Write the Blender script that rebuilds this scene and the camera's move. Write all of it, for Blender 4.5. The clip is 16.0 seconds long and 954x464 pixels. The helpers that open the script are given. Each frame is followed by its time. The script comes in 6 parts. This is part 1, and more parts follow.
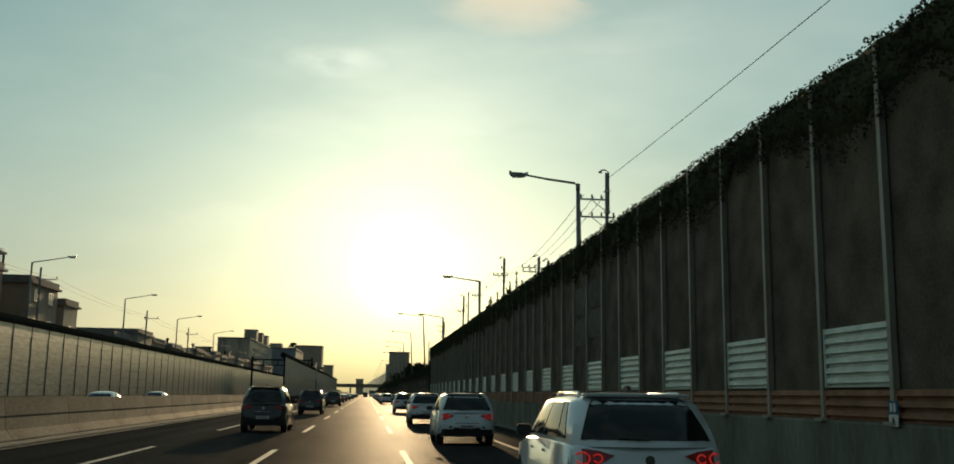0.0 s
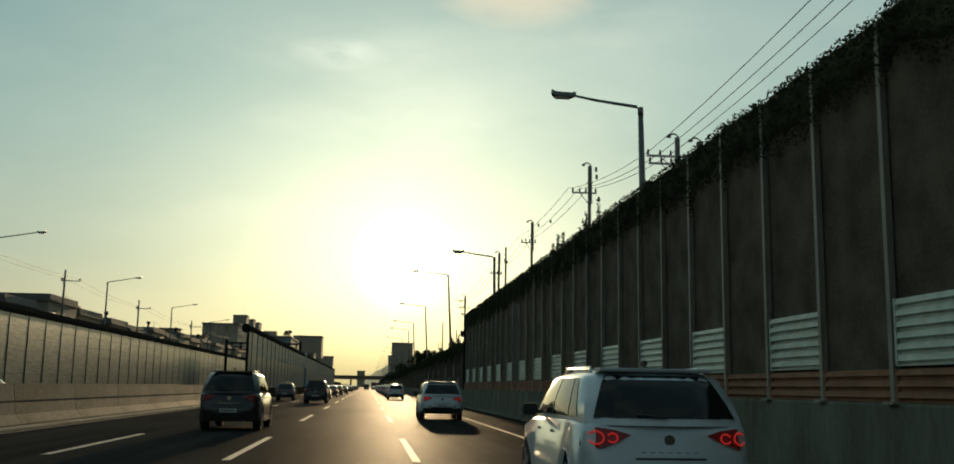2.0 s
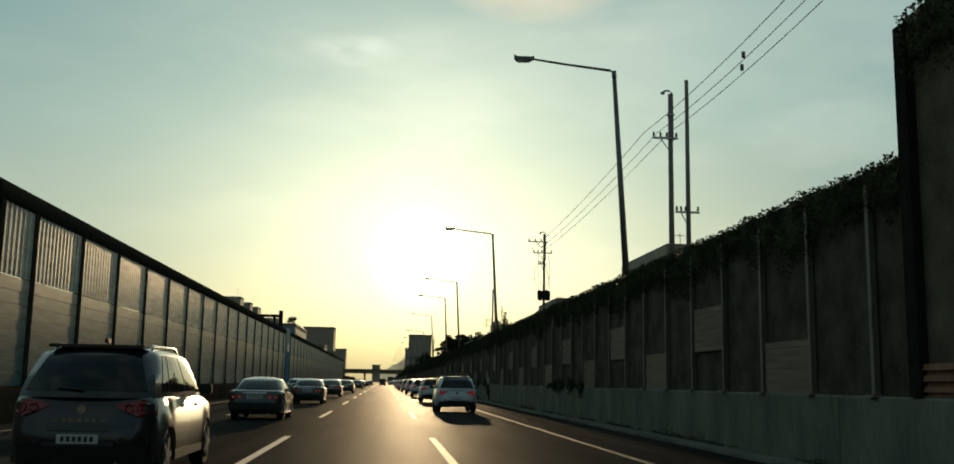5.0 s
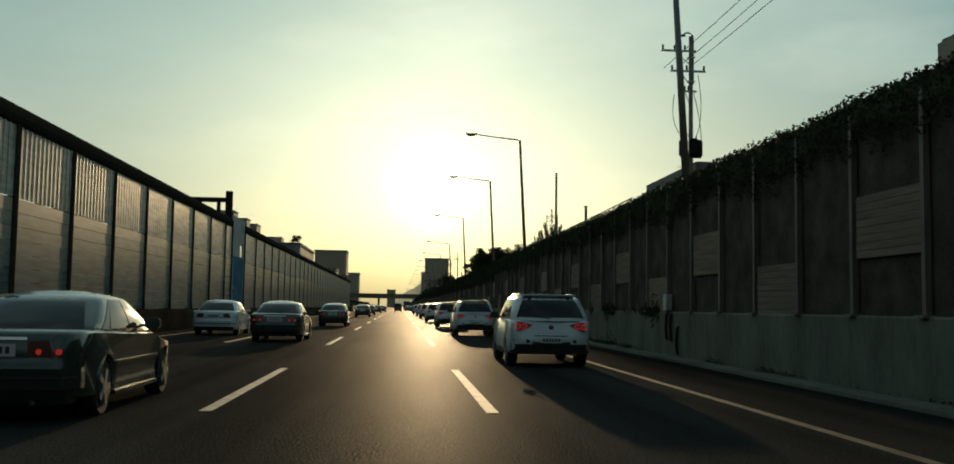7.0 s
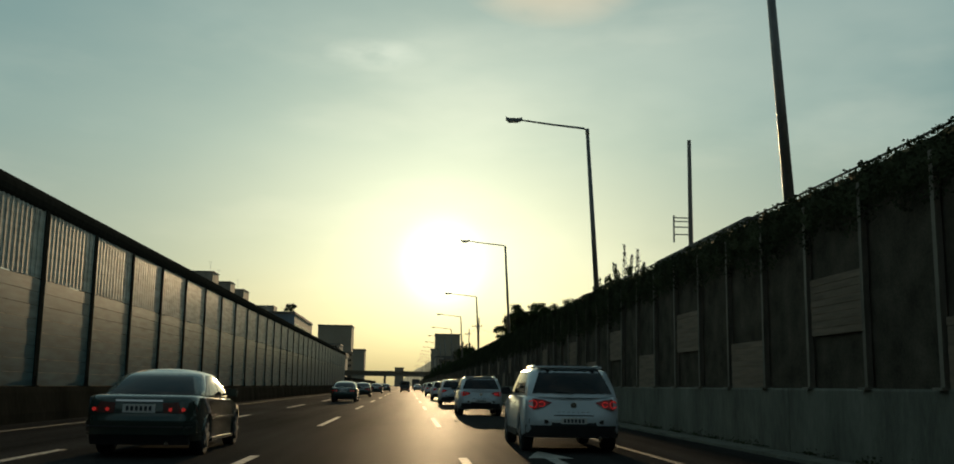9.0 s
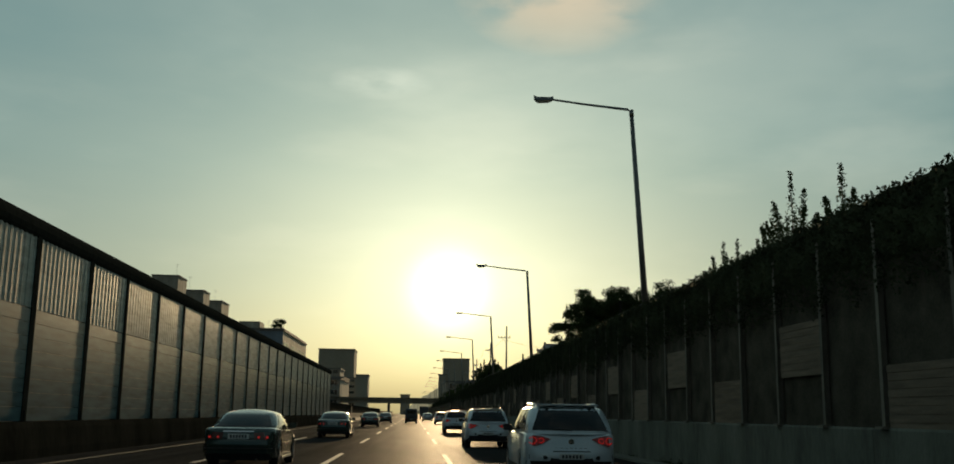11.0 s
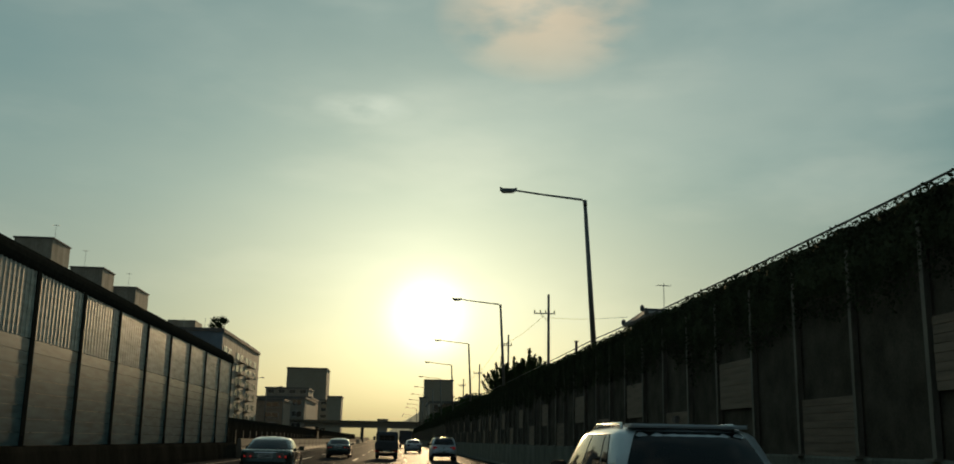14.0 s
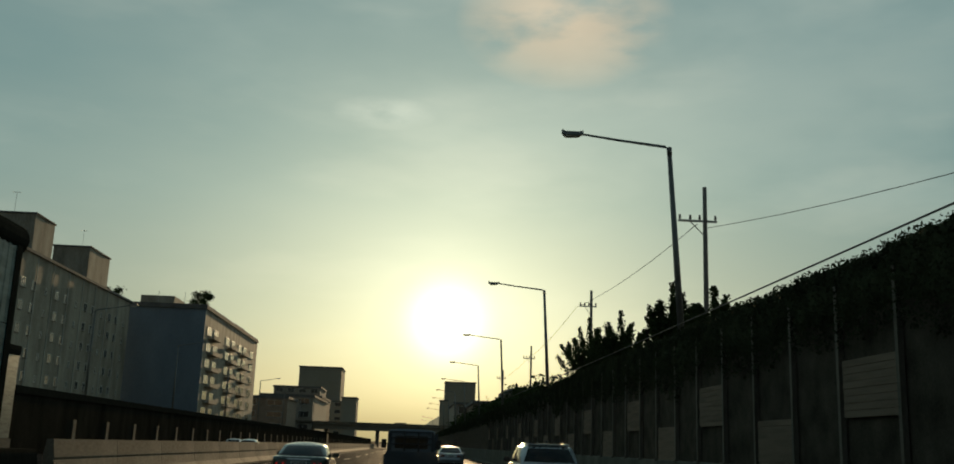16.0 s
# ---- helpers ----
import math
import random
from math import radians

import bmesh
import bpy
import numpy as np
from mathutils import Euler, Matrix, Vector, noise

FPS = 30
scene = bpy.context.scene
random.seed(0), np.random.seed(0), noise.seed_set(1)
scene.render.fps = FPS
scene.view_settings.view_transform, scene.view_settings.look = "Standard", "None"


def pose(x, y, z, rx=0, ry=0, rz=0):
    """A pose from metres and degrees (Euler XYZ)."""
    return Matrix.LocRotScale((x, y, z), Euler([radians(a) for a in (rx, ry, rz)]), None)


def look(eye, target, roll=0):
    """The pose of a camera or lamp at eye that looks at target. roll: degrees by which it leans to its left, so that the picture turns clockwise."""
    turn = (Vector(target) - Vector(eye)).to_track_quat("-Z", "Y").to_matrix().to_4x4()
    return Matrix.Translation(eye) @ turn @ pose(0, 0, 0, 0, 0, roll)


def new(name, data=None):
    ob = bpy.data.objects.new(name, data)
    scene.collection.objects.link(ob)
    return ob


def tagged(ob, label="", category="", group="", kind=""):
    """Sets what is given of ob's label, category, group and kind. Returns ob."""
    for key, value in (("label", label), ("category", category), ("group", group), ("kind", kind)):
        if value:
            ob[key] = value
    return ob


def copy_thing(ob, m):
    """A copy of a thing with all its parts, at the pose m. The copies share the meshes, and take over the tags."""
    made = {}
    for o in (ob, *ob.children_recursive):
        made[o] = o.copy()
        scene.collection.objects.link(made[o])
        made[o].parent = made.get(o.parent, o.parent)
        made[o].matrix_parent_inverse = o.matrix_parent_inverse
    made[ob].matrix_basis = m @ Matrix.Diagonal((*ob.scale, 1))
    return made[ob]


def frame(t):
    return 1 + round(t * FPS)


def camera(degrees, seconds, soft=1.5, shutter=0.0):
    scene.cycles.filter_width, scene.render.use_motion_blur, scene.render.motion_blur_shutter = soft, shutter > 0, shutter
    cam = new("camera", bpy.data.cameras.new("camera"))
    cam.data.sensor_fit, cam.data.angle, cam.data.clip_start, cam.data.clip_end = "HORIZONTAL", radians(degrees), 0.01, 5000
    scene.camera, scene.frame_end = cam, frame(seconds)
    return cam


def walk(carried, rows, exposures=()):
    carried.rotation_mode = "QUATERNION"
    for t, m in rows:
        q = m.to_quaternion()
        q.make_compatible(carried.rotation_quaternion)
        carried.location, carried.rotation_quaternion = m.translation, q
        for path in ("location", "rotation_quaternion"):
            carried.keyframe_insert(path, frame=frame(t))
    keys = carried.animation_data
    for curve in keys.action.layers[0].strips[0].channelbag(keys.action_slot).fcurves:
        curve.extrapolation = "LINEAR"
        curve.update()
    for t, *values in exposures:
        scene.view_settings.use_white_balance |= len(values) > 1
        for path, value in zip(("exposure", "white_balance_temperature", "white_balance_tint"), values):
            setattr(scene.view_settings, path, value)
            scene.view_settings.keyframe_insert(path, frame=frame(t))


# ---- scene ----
cam = camera(52.0, 16.0, soft=1.7)
PATH = [
    (0, (0.085, 0.574, 1.54), (0.299, 2.535, 1.869), 0.9),
    (0.5, (0.057, 10.856, 1.581), (0.273, 12.817, 1.908), 0.8),
    (1, (0.106, 21.129, 1.416), (0.324, 23.093, 1.725), 0.9),
    (1.5, (0.111, 31.32, 1.396), (0.325, 33.284, 1.707), 1.0),
    (2, (0.172, 41.821, 1.348), (0.383, 43.785, 1.663), 1.0),
    (2.5, (0.032, 51.938, 1.378), (0.242, 53.902, 1.694), 0.8),
    (3, (0.048, 62.413, 1.316), (0.256, 64.378, 1.626), 1.0),
    (3.5, (0.078, 72.476, 1.331), (0.278, 74.442, 1.642), 1.1),
    (6, (-0.198, 126.086, 1.333), (-0.028, 128.059, 1.615), 0.8),
    (6.5, (-0.123, 137.07, 1.28), (0.041, 139.056, 1.452), 0.8),
    (7, (-0.055, 148.149, 1.268), (0.101, 150.136, 1.422), 0.9),
    (7.5, (-0.069, 159.118, 1.342), (0.08, 161.106, 1.505), 0.9),
    (8, (-0.008, 169.949, 1.287), (0.134, 171.934, 1.496), 1.1),
    (8.5, (0.044, 180.631, 1.239), (0.184, 182.605, 1.53), 0.7),
    (9, (0.154, 191.461, 1.178), (0.288, 193.432, 1.49), 0.9),
    (11.5, (-0.05, 244.169, 1.386), (0.069, 246.129, 1.764), 0.8),
    (12, (-0.205, 253.914, 1.331), (-0.069, 255.872, 1.718), 0.6),
    (12.5, (-0.129, 264.973, 1.412), (0.027, 266.927, 1.811), 0.5),
    (13, (-0.014, 275.043, 1.432), (0.144, 276.995, 1.836), 0.8),
    (13.5, (0.073, 284.961, 1.42), (0.233, 286.912, 1.83), 0.8),
    (14, (0.074, 295.159, 1.378), (0.233, 297.108, 1.796), 1.1),
    (14.5, (0.139, 305.68, 1.467), (0.284, 307.629, 1.891), 1.4),
    (15, (0.204, 315.836, 1.59), (0.335, 317.786, 2.016), 1.6),
    (15.5, (-0.032, 325.895, 1.564), (0.091, 327.844, 1.999), 1.8),
    (16, (-0.33, 335.737, 1.436), (-0.212, 337.687, 1.865), 2.0),
]
walk(cam, [(t, look(eye, target, roll)) for t, eye, target, roll in PATH],
     exposures=((0.0, 0.0), (3.5, -0.05), (6.5, -0.05), (9.0, -0.25), (12.0, -0.4), (16.0, -0.45)))


# ---------------------------------------------------------------- light
SUN_AZ, SUN_EL = math.atan2(3.3, 100.0), math.atan2(12.4, 100.0)
SUN_DIR = Vector((math.sin(SUN_AZ) * math.cos(SUN_EL), math.cos(SUN_AZ) * math.cos(SUN_EL), math.sin(SUN_EL)))

world = bpy.data.worlds.new("evening_sky")
scene.world = world
world.use_nodes = True
wn, wl = world.node_tree.nodes, world.node_tree.links
wn.clear()


def wmath(op, a, b=None):
    n = wn.new("ShaderNodeMath")
    n.operation = op
    for slot, v in ((0, a), (1, b)):
        if v is None:
            continue
        if isinstance(v, (int, float)):
            n.inputs[slot].default_value = v
        else:
            wl.new(v, n.inputs[slot])
    return n.outputs[0]


def wramp(src, stops):
    n = wn.new("ShaderNodeValToRGB")
    el = n.color_ramp.elements
    el[0].position, el[0].color = stops[0][0], (*stops[0][1], 1)
    el[1].position, el[1].color = stops[-1][0], (*stops[-1][1], 1)
    for p, c in stops[1:-1]:
        e = el.new(p)
        e.color = (*c, 1)
    wl.new(src, n.inputs[0])
    return n.outputs[0]


def wadd(a, b, mode="ADD", fac=1.0):
    n = wn.new("ShaderNodeMix")
    n.data_type, n.blend_type, n.clamp_result = "RGBA", mode, False
    if isinstance(fac, float):
        n.inputs[0].default_value = fac
    else:
        wl.new(fac, n.inputs[0])
    for slot, v in ((6, a), (7, b)):
        if isinstance(v, tuple):
            n.inputs[slot].default_value = (*v, 1)
        else:
            wl.new(v, n.inputs[slot])
    return n.outputs[2]


coord = wn.new("ShaderNodeTexCoord")
norm = wn.new("ShaderNodeVectorMath")
norm.operation = "NORMALIZE"
wl.new(coord.outputs["Generated"], norm.inputs[0])
way = norm.outputs[0]
sep = wn.new("ShaderNodeSeparateXYZ")
wl.new(way, sep.inputs[0])
dot = wn.new("ShaderNodeVectorMath")
dot.operation = "DOT_PRODUCT"
wl.new(way, dot.inputs[0])
dot.inputs[1].default_value = SUN_DIR
off_sun = wmath("MULTIPLY", wmath("ARCCOSINE", wmath("MINIMUM", dot.outputs["Value"], 0.999999)), 180 / math.pi)

sky = wn.new("ShaderNodeTexSky")
sky.sky_type = "NISHITA"
sky.sun_disc = False
sky.sun_elevation, sky.sun_rotation = SUN_EL, SUN_AZ
sky.air_density, sky.dust_density, sky.ozone_density = 1.0, 4.0, 1.0
clear = wadd(sky.outputs[0], (0.014, 0.020, 0.028), "MULTIPLY")
# evening haze by height over the horizon
haze = wramp(wmath("MULTIPLY", sep.outputs[2], 1.0),
             [(0.0, (0.36, 0.31, 0.15)), (0.05, (0.34, 0.325, 0.21)), (0.12, (0.278, 0.338, 0.264)),
              (0.24, (0.228, 0.342, 0.296)), (0.45, (0.183, 0.305, 0.285)), (1.0, (0.085, 0.155, 0.17))])
# the sky away from the sun is much dimmer in the evening
away = wn.new("ShaderNodeMapRange")
away.inputs[1].default_value, away.inputs[2].default_value, away.inputs[3].default_value, away.inputs[4].default_value = -0.7, 0.55, 0.38, 1.0
away.interpolation_type = "SMOOTHSTEP"
wl.new(dot.outputs["Value"], away.inputs[0])
dim = wn.new("ShaderNodeVectorMath")
dim.operation = "SCALE"
wl.new(haze, dim.inputs[0])
wl.new(away.outputs[0], dim.inputs["Scale"])
haze = dim.outputs[0]
# aureole of the low sun in the haze
glow_wide = wmath("POWER", wmath("MAXIMUM", wmath("SUBTRACT", 1.0, wmath("DIVIDE", off_sun, 24.0)), 0.0), 2.2)
glow_mid = wmath("POWER", wmath("MAXIMUM", wmath("SUBTRACT", 1.0, wmath("DIVIDE", off_sun, 9.0)), 0.0), 2.5)
glow_core = wmath("POWER", wmath("MAXIMUM", wmath("SUBTRACT", 1.0, wmath("DIVIDE", off_sun, 3.5)), 0.0), 2.0)


def scaled(value, colour):
    n = wn.new("ShaderNodeVectorMath")
    n.operation = "SCALE"
    n.inputs[0].default_value = colour
    wl.new(value, n.inputs["Scale"])
    return n.outputs[0]


total = wadd(clear, haze)
total = wadd(total, scaled(glow_wide, (0.14, 0.128, 0.098)))
total = wadd(total, scaled(glow_mid, (0.31, 0.30, 0.25)))
total = wadd(total, scaled(glow_core, (2.6, 2.4, 1.7)))
# thin high cloud: broad soft veils, a peach cloud and a pale wisp


def cloud_noise(scale, zs, loc, lo, hi):
    st = wn.new("ShaderNodeMapping")
    st.inputs["Scale"].default_value = (1.0, 1.0, zs)
    st.inputs["Location"].default_value = loc
    wl.new(way, st.inputs["Vector"])
    nz = wn.new("ShaderNodeTexNoise")
    nz.inputs["Scale"].default_value, nz.inputs["Detail"].default_value, nz.inputs["Roughness"].default_value = scale, 5.0, 0.5
    wl.new(st.outputs[0], nz.inputs["Vector"])
    mr = wn.new("ShaderNodeMapRange")
    mr.interpolation_type = "SMOOTHSTEP"
    mr.inputs[1].default_value, mr.inputs[2].default_value = lo, hi
    wl.new(nz.outputs["Fac"], mr.inputs[0])
    return mr.outputs[0]


def near_way(d, wide, high):
    """A soft patch of sky round the direction d, that many radians wide and high."""
    d = Vector(d).normalized()
    side = d.cross(Vector((0, 0, 1))).normalized()
    up = side.cross(d)
    total = None
    for ax, w in ((side, wide), (up, high)):
        n = wn.new("ShaderNodeVectorMath")
        n.operation = "DOT_PRODUCT"
        wl.new(way, n.inputs[0])
        n.inputs[1].default_value = ax
        s = wmath("POWER", wmath("ABSOLUTE", wmath("DIVIDE", n.outputs["Value"], w)), 2.0)
        total = s if total is None else wmath("ADD", total, s)
    return wmath("MAXIMUM", wmath("SUBTRACT", 1.0, total), 0.0)


veil = cloud_noise(3.0, 2.3, (0.3, 0.0, 0.4), 0.42, 0.72)
total = wadd(total, scaled(veil, (0.12, 0.11, 0.085)))
band = cloud_noise(5.0, 3.6, (0.9, 0.2, 0.7), 0.46, 0.72)
total = wadd(total, scaled(band, (0.07, 0.055, 0.038)))
gap = cloud_noise(2.4, 3.4, (1.7, 0.3, 0.1), 0.45, 0.7)
total = wadd(total, scaled(gap, (-0.04, -0.03, -0.018)))
peach = wmath("MULTIPLY", near_way((0.135, 0.902, 0.418), 0.11, 0.07), cloud_noise(8.0, 2.6, (0.2, 0.0, 0.6), 0.36, 0.6))
total = wadd(total, scaled(peach, (0.46, 0.22, 0.07)))
wisp = wmath("MULTIPLY", near_way((-0.04, 0.94, 0.325), 0.055, 0.018), cloud_noise(14.0, 2.5, (0.5, 0.2, 0.1), 0.3, 0.7))
total = wadd(total, scaled(wisp, (0.22, 0.2, 0.16)))
bg = wn.new("ShaderNodeBackground")
bg.inputs["Strength"].default_value = 1.0
wl.new(total, bg.inputs["Color"])
wout = wn.new("ShaderNodeOutputWorld")
wl.new(bg.outputs[0], wout.inputs[0])

sun_data = bpy.data.lights.new("sun", "SUN")
sun_data.energy, sun_data.angle, sun_data.color = 4.5, radians(0.6), (1.0, 0.71, 0.38)
sun = new("sun", sun_data)
sun.matrix_world = look(SUN_DIR * 300, (0, 0, 0))

# ---------------------------------------------------------------- materials
MATS = {}


def mat(name, colour, rough=0.7, metal=0.0, vary=0.25, scale=3.0, bump=0.0, bump_scale=40.0, spec=0.5, stretch=(1, 1, 1), per_object=0.0, coat=0.0):
    """A surface with colour variation at two scales and fine relief."""
    if name in MATS:
        return MATS[name]
    m = bpy.data.materials.new(name)
    m.use_nodes = True
    n, l = m.node_tree.nodes, m.node_tree.links
    p = n["Principled BSDF"]
    tc = n.new("ShaderNodeTexCoord")
    mp = n.new("ShaderNodeMapping")
    mp.inputs["Scale"].default_value = stretch
    l.new(tc.outputs["Object"], mp.inputs["Vector"])
    big = n.new("ShaderNodeTexNoise")
    big.inputs["Scale"].default_value, big.inputs["Detail"].default_value = scale, 5
    small = n.new("ShaderNodeTexNoise")
    small.inputs["Scale"].default_value, small.inputs["Detail"].default_value = scale * 14, 3
    for t in (big, small):
        l.new(mp.outputs[0], t.inputs["Vector"])
    mixn = n.new("ShaderNodeMath")
    mixn.operation = "MULTIPLY_ADD"
    l.new(small.outputs["Fac"], mixn.inputs[0])
    mixn.inputs[1].default_value = 0.45
    l.new(big.outputs["Fac"], mixn.inputs[2])
    src = mixn.outputs[0]
    if per_object:
        info = n.new("ShaderNodeObjectInfo")
        add = n.new("ShaderNodeMath")
        add.operation = "MULTIPLY_ADD"
        l.new(info.outputs["Random"], add.inputs[0])
        add.inputs[1].default_value = per_object
        l.new(src, add.inputs[2])
        src = add.outputs[0]
    ramp = n.new("ShaderNodeValToRGB")
    ramp.color_ramp.elements[0].position, ramp.color_ramp.elements[1].position = 0.45, 1.0 + per_object
    ramp.color_ramp.elements[0].color = (*[c * (1 - vary) for c in colour], 1)
    ramp.color_ramp.elements[1].color = (*[min(1, c * (1 + vary)) for c in colour], 1)
    l.new(src, ramp.inputs[0])
    l.new(ramp.outputs[0], p.inputs["Base Color"])
    p.inputs["Roughness"].default_value, p.inputs["Metallic"].default_value = rough, metal
    p.inputs["Specular IOR Level"].default_value = spec
    p.inputs["Coat Weight"].default_value = coat
    p.inputs["Coat Roughness"].default_value = 0.06
    if bump:
        bn = n.new("ShaderNodeTexNoise")
        bn.inputs["Scale"].default_value, bn.inputs["Detail"].default_value = bump_scale, 4
        l.new(mp.outputs[0], bn.inputs["Vector"])
        b = n.new("ShaderNodeBump")
        b.inputs["Strength"].default_value, b.inputs["Distance"].default_value = bump, 0.02
        l.new(bn.outputs["Fac"], b.inputs["Height"])
        l.new(b.outputs[0], p.inputs["Normal"])
    MATS[name] = m
    return m


def sheet_mat(name, colour, through_light, rough, gloss):
    """Weathered translucent sheet: passes light, scatters light and shines."""
    m = bpy.data.materials.new(name)
    m.use_nodes = True
    n, l = m.node_tree.nodes, m.node_tree.links
    n.clear()
    tc = n.new("ShaderNodeTexCoord")
    mp = n.new("ShaderNodeMapping")
    mp.inputs["Scale"].default_value = (1.0, 0.35, 2.4)
    info = n.new("ShaderNodeObjectInfo")
    l.new(tc.outputs["Object"], mp.inputs["Vector"])
    l.new(info.outputs["Random"], mp.inputs["Location"])
    ns = n.new("ShaderNodeTexNoise")
    ns.inputs["Scale"].default_value, ns.inputs["Detail"].default_value = 2.2, 6
    l.new(mp.outputs[0], ns.inputs["Vector"])
    rp = n.new("ShaderNodeValToRGB")
    rp.color_ramp.elements[0].position, rp.color_ramp.elements[1].position = 0.3, 0.75
    rp.color_ramp.elements[0].color = (*[c * 0.6 for c in colour], 1)
    rp.color_ramp.elements[1].color = (*[c * 1.25 for c in colour], 1)
    l.new(ns.outputs["Fac"], rp.inputs[0])
    bp = n.new("ShaderNodeBump")
    bp.inputs["Strength"].default_value, bp.inputs["Distance"].default_value = 0.1, 0.02
    l.new(ns.outputs["Fac"], bp.inputs["Height"])
    d, t, g = n.new("ShaderNodeBsdfDiffuse"), n.new("ShaderNodeBsdfTranslucent"), n.new("ShaderNodeBsdfGlossy")
    l.new(rp.outputs[0], d.inputs[0])
    l.new(rp.outputs[0], t.inputs[0])
    g.inputs["Roughness"].default_value = rough
    g.inputs[0].default_value = (0.9, 0.9, 0.9, 1)
    l.new(bp.outputs[0], g.inputs["Normal"])
    m1, m2 = n.new("ShaderNodeMixShader"), n.new("ShaderNodeMixShader")
    m1.inputs[0].default_value = through_light
    l.new(d.outputs[0], m1.inputs[1])
    l.new(t.outputs[0], m1.inputs[2])
    fr = n.new("ShaderNodeFresnel")
    fr.inputs[0].default_value = 1.5
    gm = n.new("ShaderNodeMath")
    gm.operation = "MULTIPLY"
    gm.inputs[1].default_value = gloss
    l.new(fr.outputs[0], gm.inputs[0])
    l.new(gm.outputs[0], m2.inputs[0])
    l.new(m1.outputs[0], m2.inputs[1])
    l.new(g.outputs[0], m2.inputs[2])
    out = n.new("ShaderNodeOutputMaterial")
    l.new(m2.outputs[0], out.inputs[0])
    return m




def asphalt_mat():
    """Worn asphalt: fine aggregate, long streaks of wear along the lanes, oil stains."""
    m = bpy.data.materials.new("asphalt")
    m.use_nodes = True
    n, l = m.node_tree.nodes, m.node_tree.links
    s = n["Principled BSDF"]
    tc = n.new("ShaderNodeTexCoord")

    def field(scale, stretch, detail):
        mp, t = n.new("ShaderNodeMapping"), n.new("ShaderNodeTexNoise")
        mp.inputs["Scale"].default_value = stretch
        l.new(tc.outputs["Object"], mp.inputs["Vector"])
        l.new(mp.outputs[0], t.inputs["Vector"])
        t.inputs["Scale"].default_value, t.inputs["Detail"].default_value = scale, detail
        return t.outputs["Fac"]

    def ramp(src, lo, hi, a, c):
        g = n.new("ShaderNodeMapRange")
        for i, v in enumerate((lo, hi, a, c)):
            g.inputs[i + 1].default_value = v
        l.new(src, g.inputs[0])
        return g.outputs[0]

    def times(a, c):
        k = n.new("ShaderNodeMath")
        k.operation = "MULTIPLY"
        l.new(a, k.inputs[0])
        l.new(c, k.inputs[1])
        return k.outputs[0]

    streak = ramp(field(1.1, (1.0, 0.03, 1.0), 4), 0.3, 0.7, 0.62, 1.35)
    stain = ramp(field(0.25, (1.0, 0.35, 1.0), 5), 0.35, 0.7, 0.75, 1.2)
    grain = ramp(field(38.0, (1.0, 1.0, 1.0), 3), 0.3, 0.72, 0.45, 1.75)
    shade = times(times(streak, stain), grain)
    tint = n.new("ShaderNodeVectorMath")
    tint.operation = "SCALE"
    tint.inputs[0].default_value = (0.034, 0.034, 0.033)
    l.new(shade, tint.inputs["Scale"])
    l.new(tint.outputs[0], s.inputs["Base Color"])
    s.inputs["Roughness"].default_value, s.inputs["Specular IOR Level"].default_value = 0.5, 0.00012
    b = n.new("ShaderNodeBump")
    b.inputs["Strength"].default_value, b.inputs["Distance"].default_value = 1.0, 0.02
    l.new(field(38.0, (1.0, 1.0, 1.0), 3), b.inputs["Height"])
    l.new(b.outputs[0], s.inputs["Normal"])
    return m


ASPHALT = asphalt_mat()
ROADPAINT = mat("road_paint", (0.38, 0.37, 0.335), 0.7, spec=0.05, vary=0.5, scale=4, bump=0.3)
EDGEPAINT = mat("dirty_road_paint", (0.10, 0.098, 0.088), 0.7, spec=0.05, vary=0.45, scale=2.5, bump=0.3)
CONCRETE = mat("concrete", (0.19, 0.168, 0.135), 0.85, spec=0.02, vary=0.45, scale=0.8, bump=0.4, bump_scale=30, stretch=(1, 0.3, 1))
KERB = mat("sunlit_kerb_concrete", (0.33, 0.30, 0.25), 0.5, spec=0.02, vary=0.35, scale=1.5, bump=0.3, bump_scale=30, stretch=(1, 0.3, 1))
CONCRETE_OLD = mat("stained_concrete", (0.16, 0.165, 0.14), 0.9, spec=0.02, vary=0.4, scale=0.7, bump=0.5, bump_scale=25, stretch=(1, 1, 0.35))
# Shade on the barrier base and far wall is put into this colour.
CONCRETE_DARK = mat("shade_dark_concrete", (0.03, 0.027, 0.021), 0.9, spec=0.0, vary=0.45, scale=0.6, bump=0.5, bump_scale=25, stretch=(1, 1, 0.35))
SOIL = mat("soil", (0.13, 0.11, 0.07), 0.95, spec=0.02, vary=0.35, scale=0.2, bump=0.6, bump_scale=5)
STEEL_DARK = mat("dark_steel", (0.022, 0.023, 0.02), 0.75, 0.0, spec=0.0, vary=0.3, scale=4, per_object=0.1)
STEEL_GREY = mat("galvanised_steel", (0.42, 0.43, 0.42), 0.5, 0.6, vary=0.25, scale=6, per_object=0.2)
POST_GREY = mat("painted_post", (0.25, 0.244, 0.206), 0.6, 0.0, spec=0.2, vary=0.35, scale=4, per_object=0.2, stretch=(1, 1, 0.3))
SLAT = mat("dark_slat_steel", (0.2, 0.195, 0.175), 0.7, 0.0, spec=0.1, vary=0.3, scale=4, per_object=0.2)
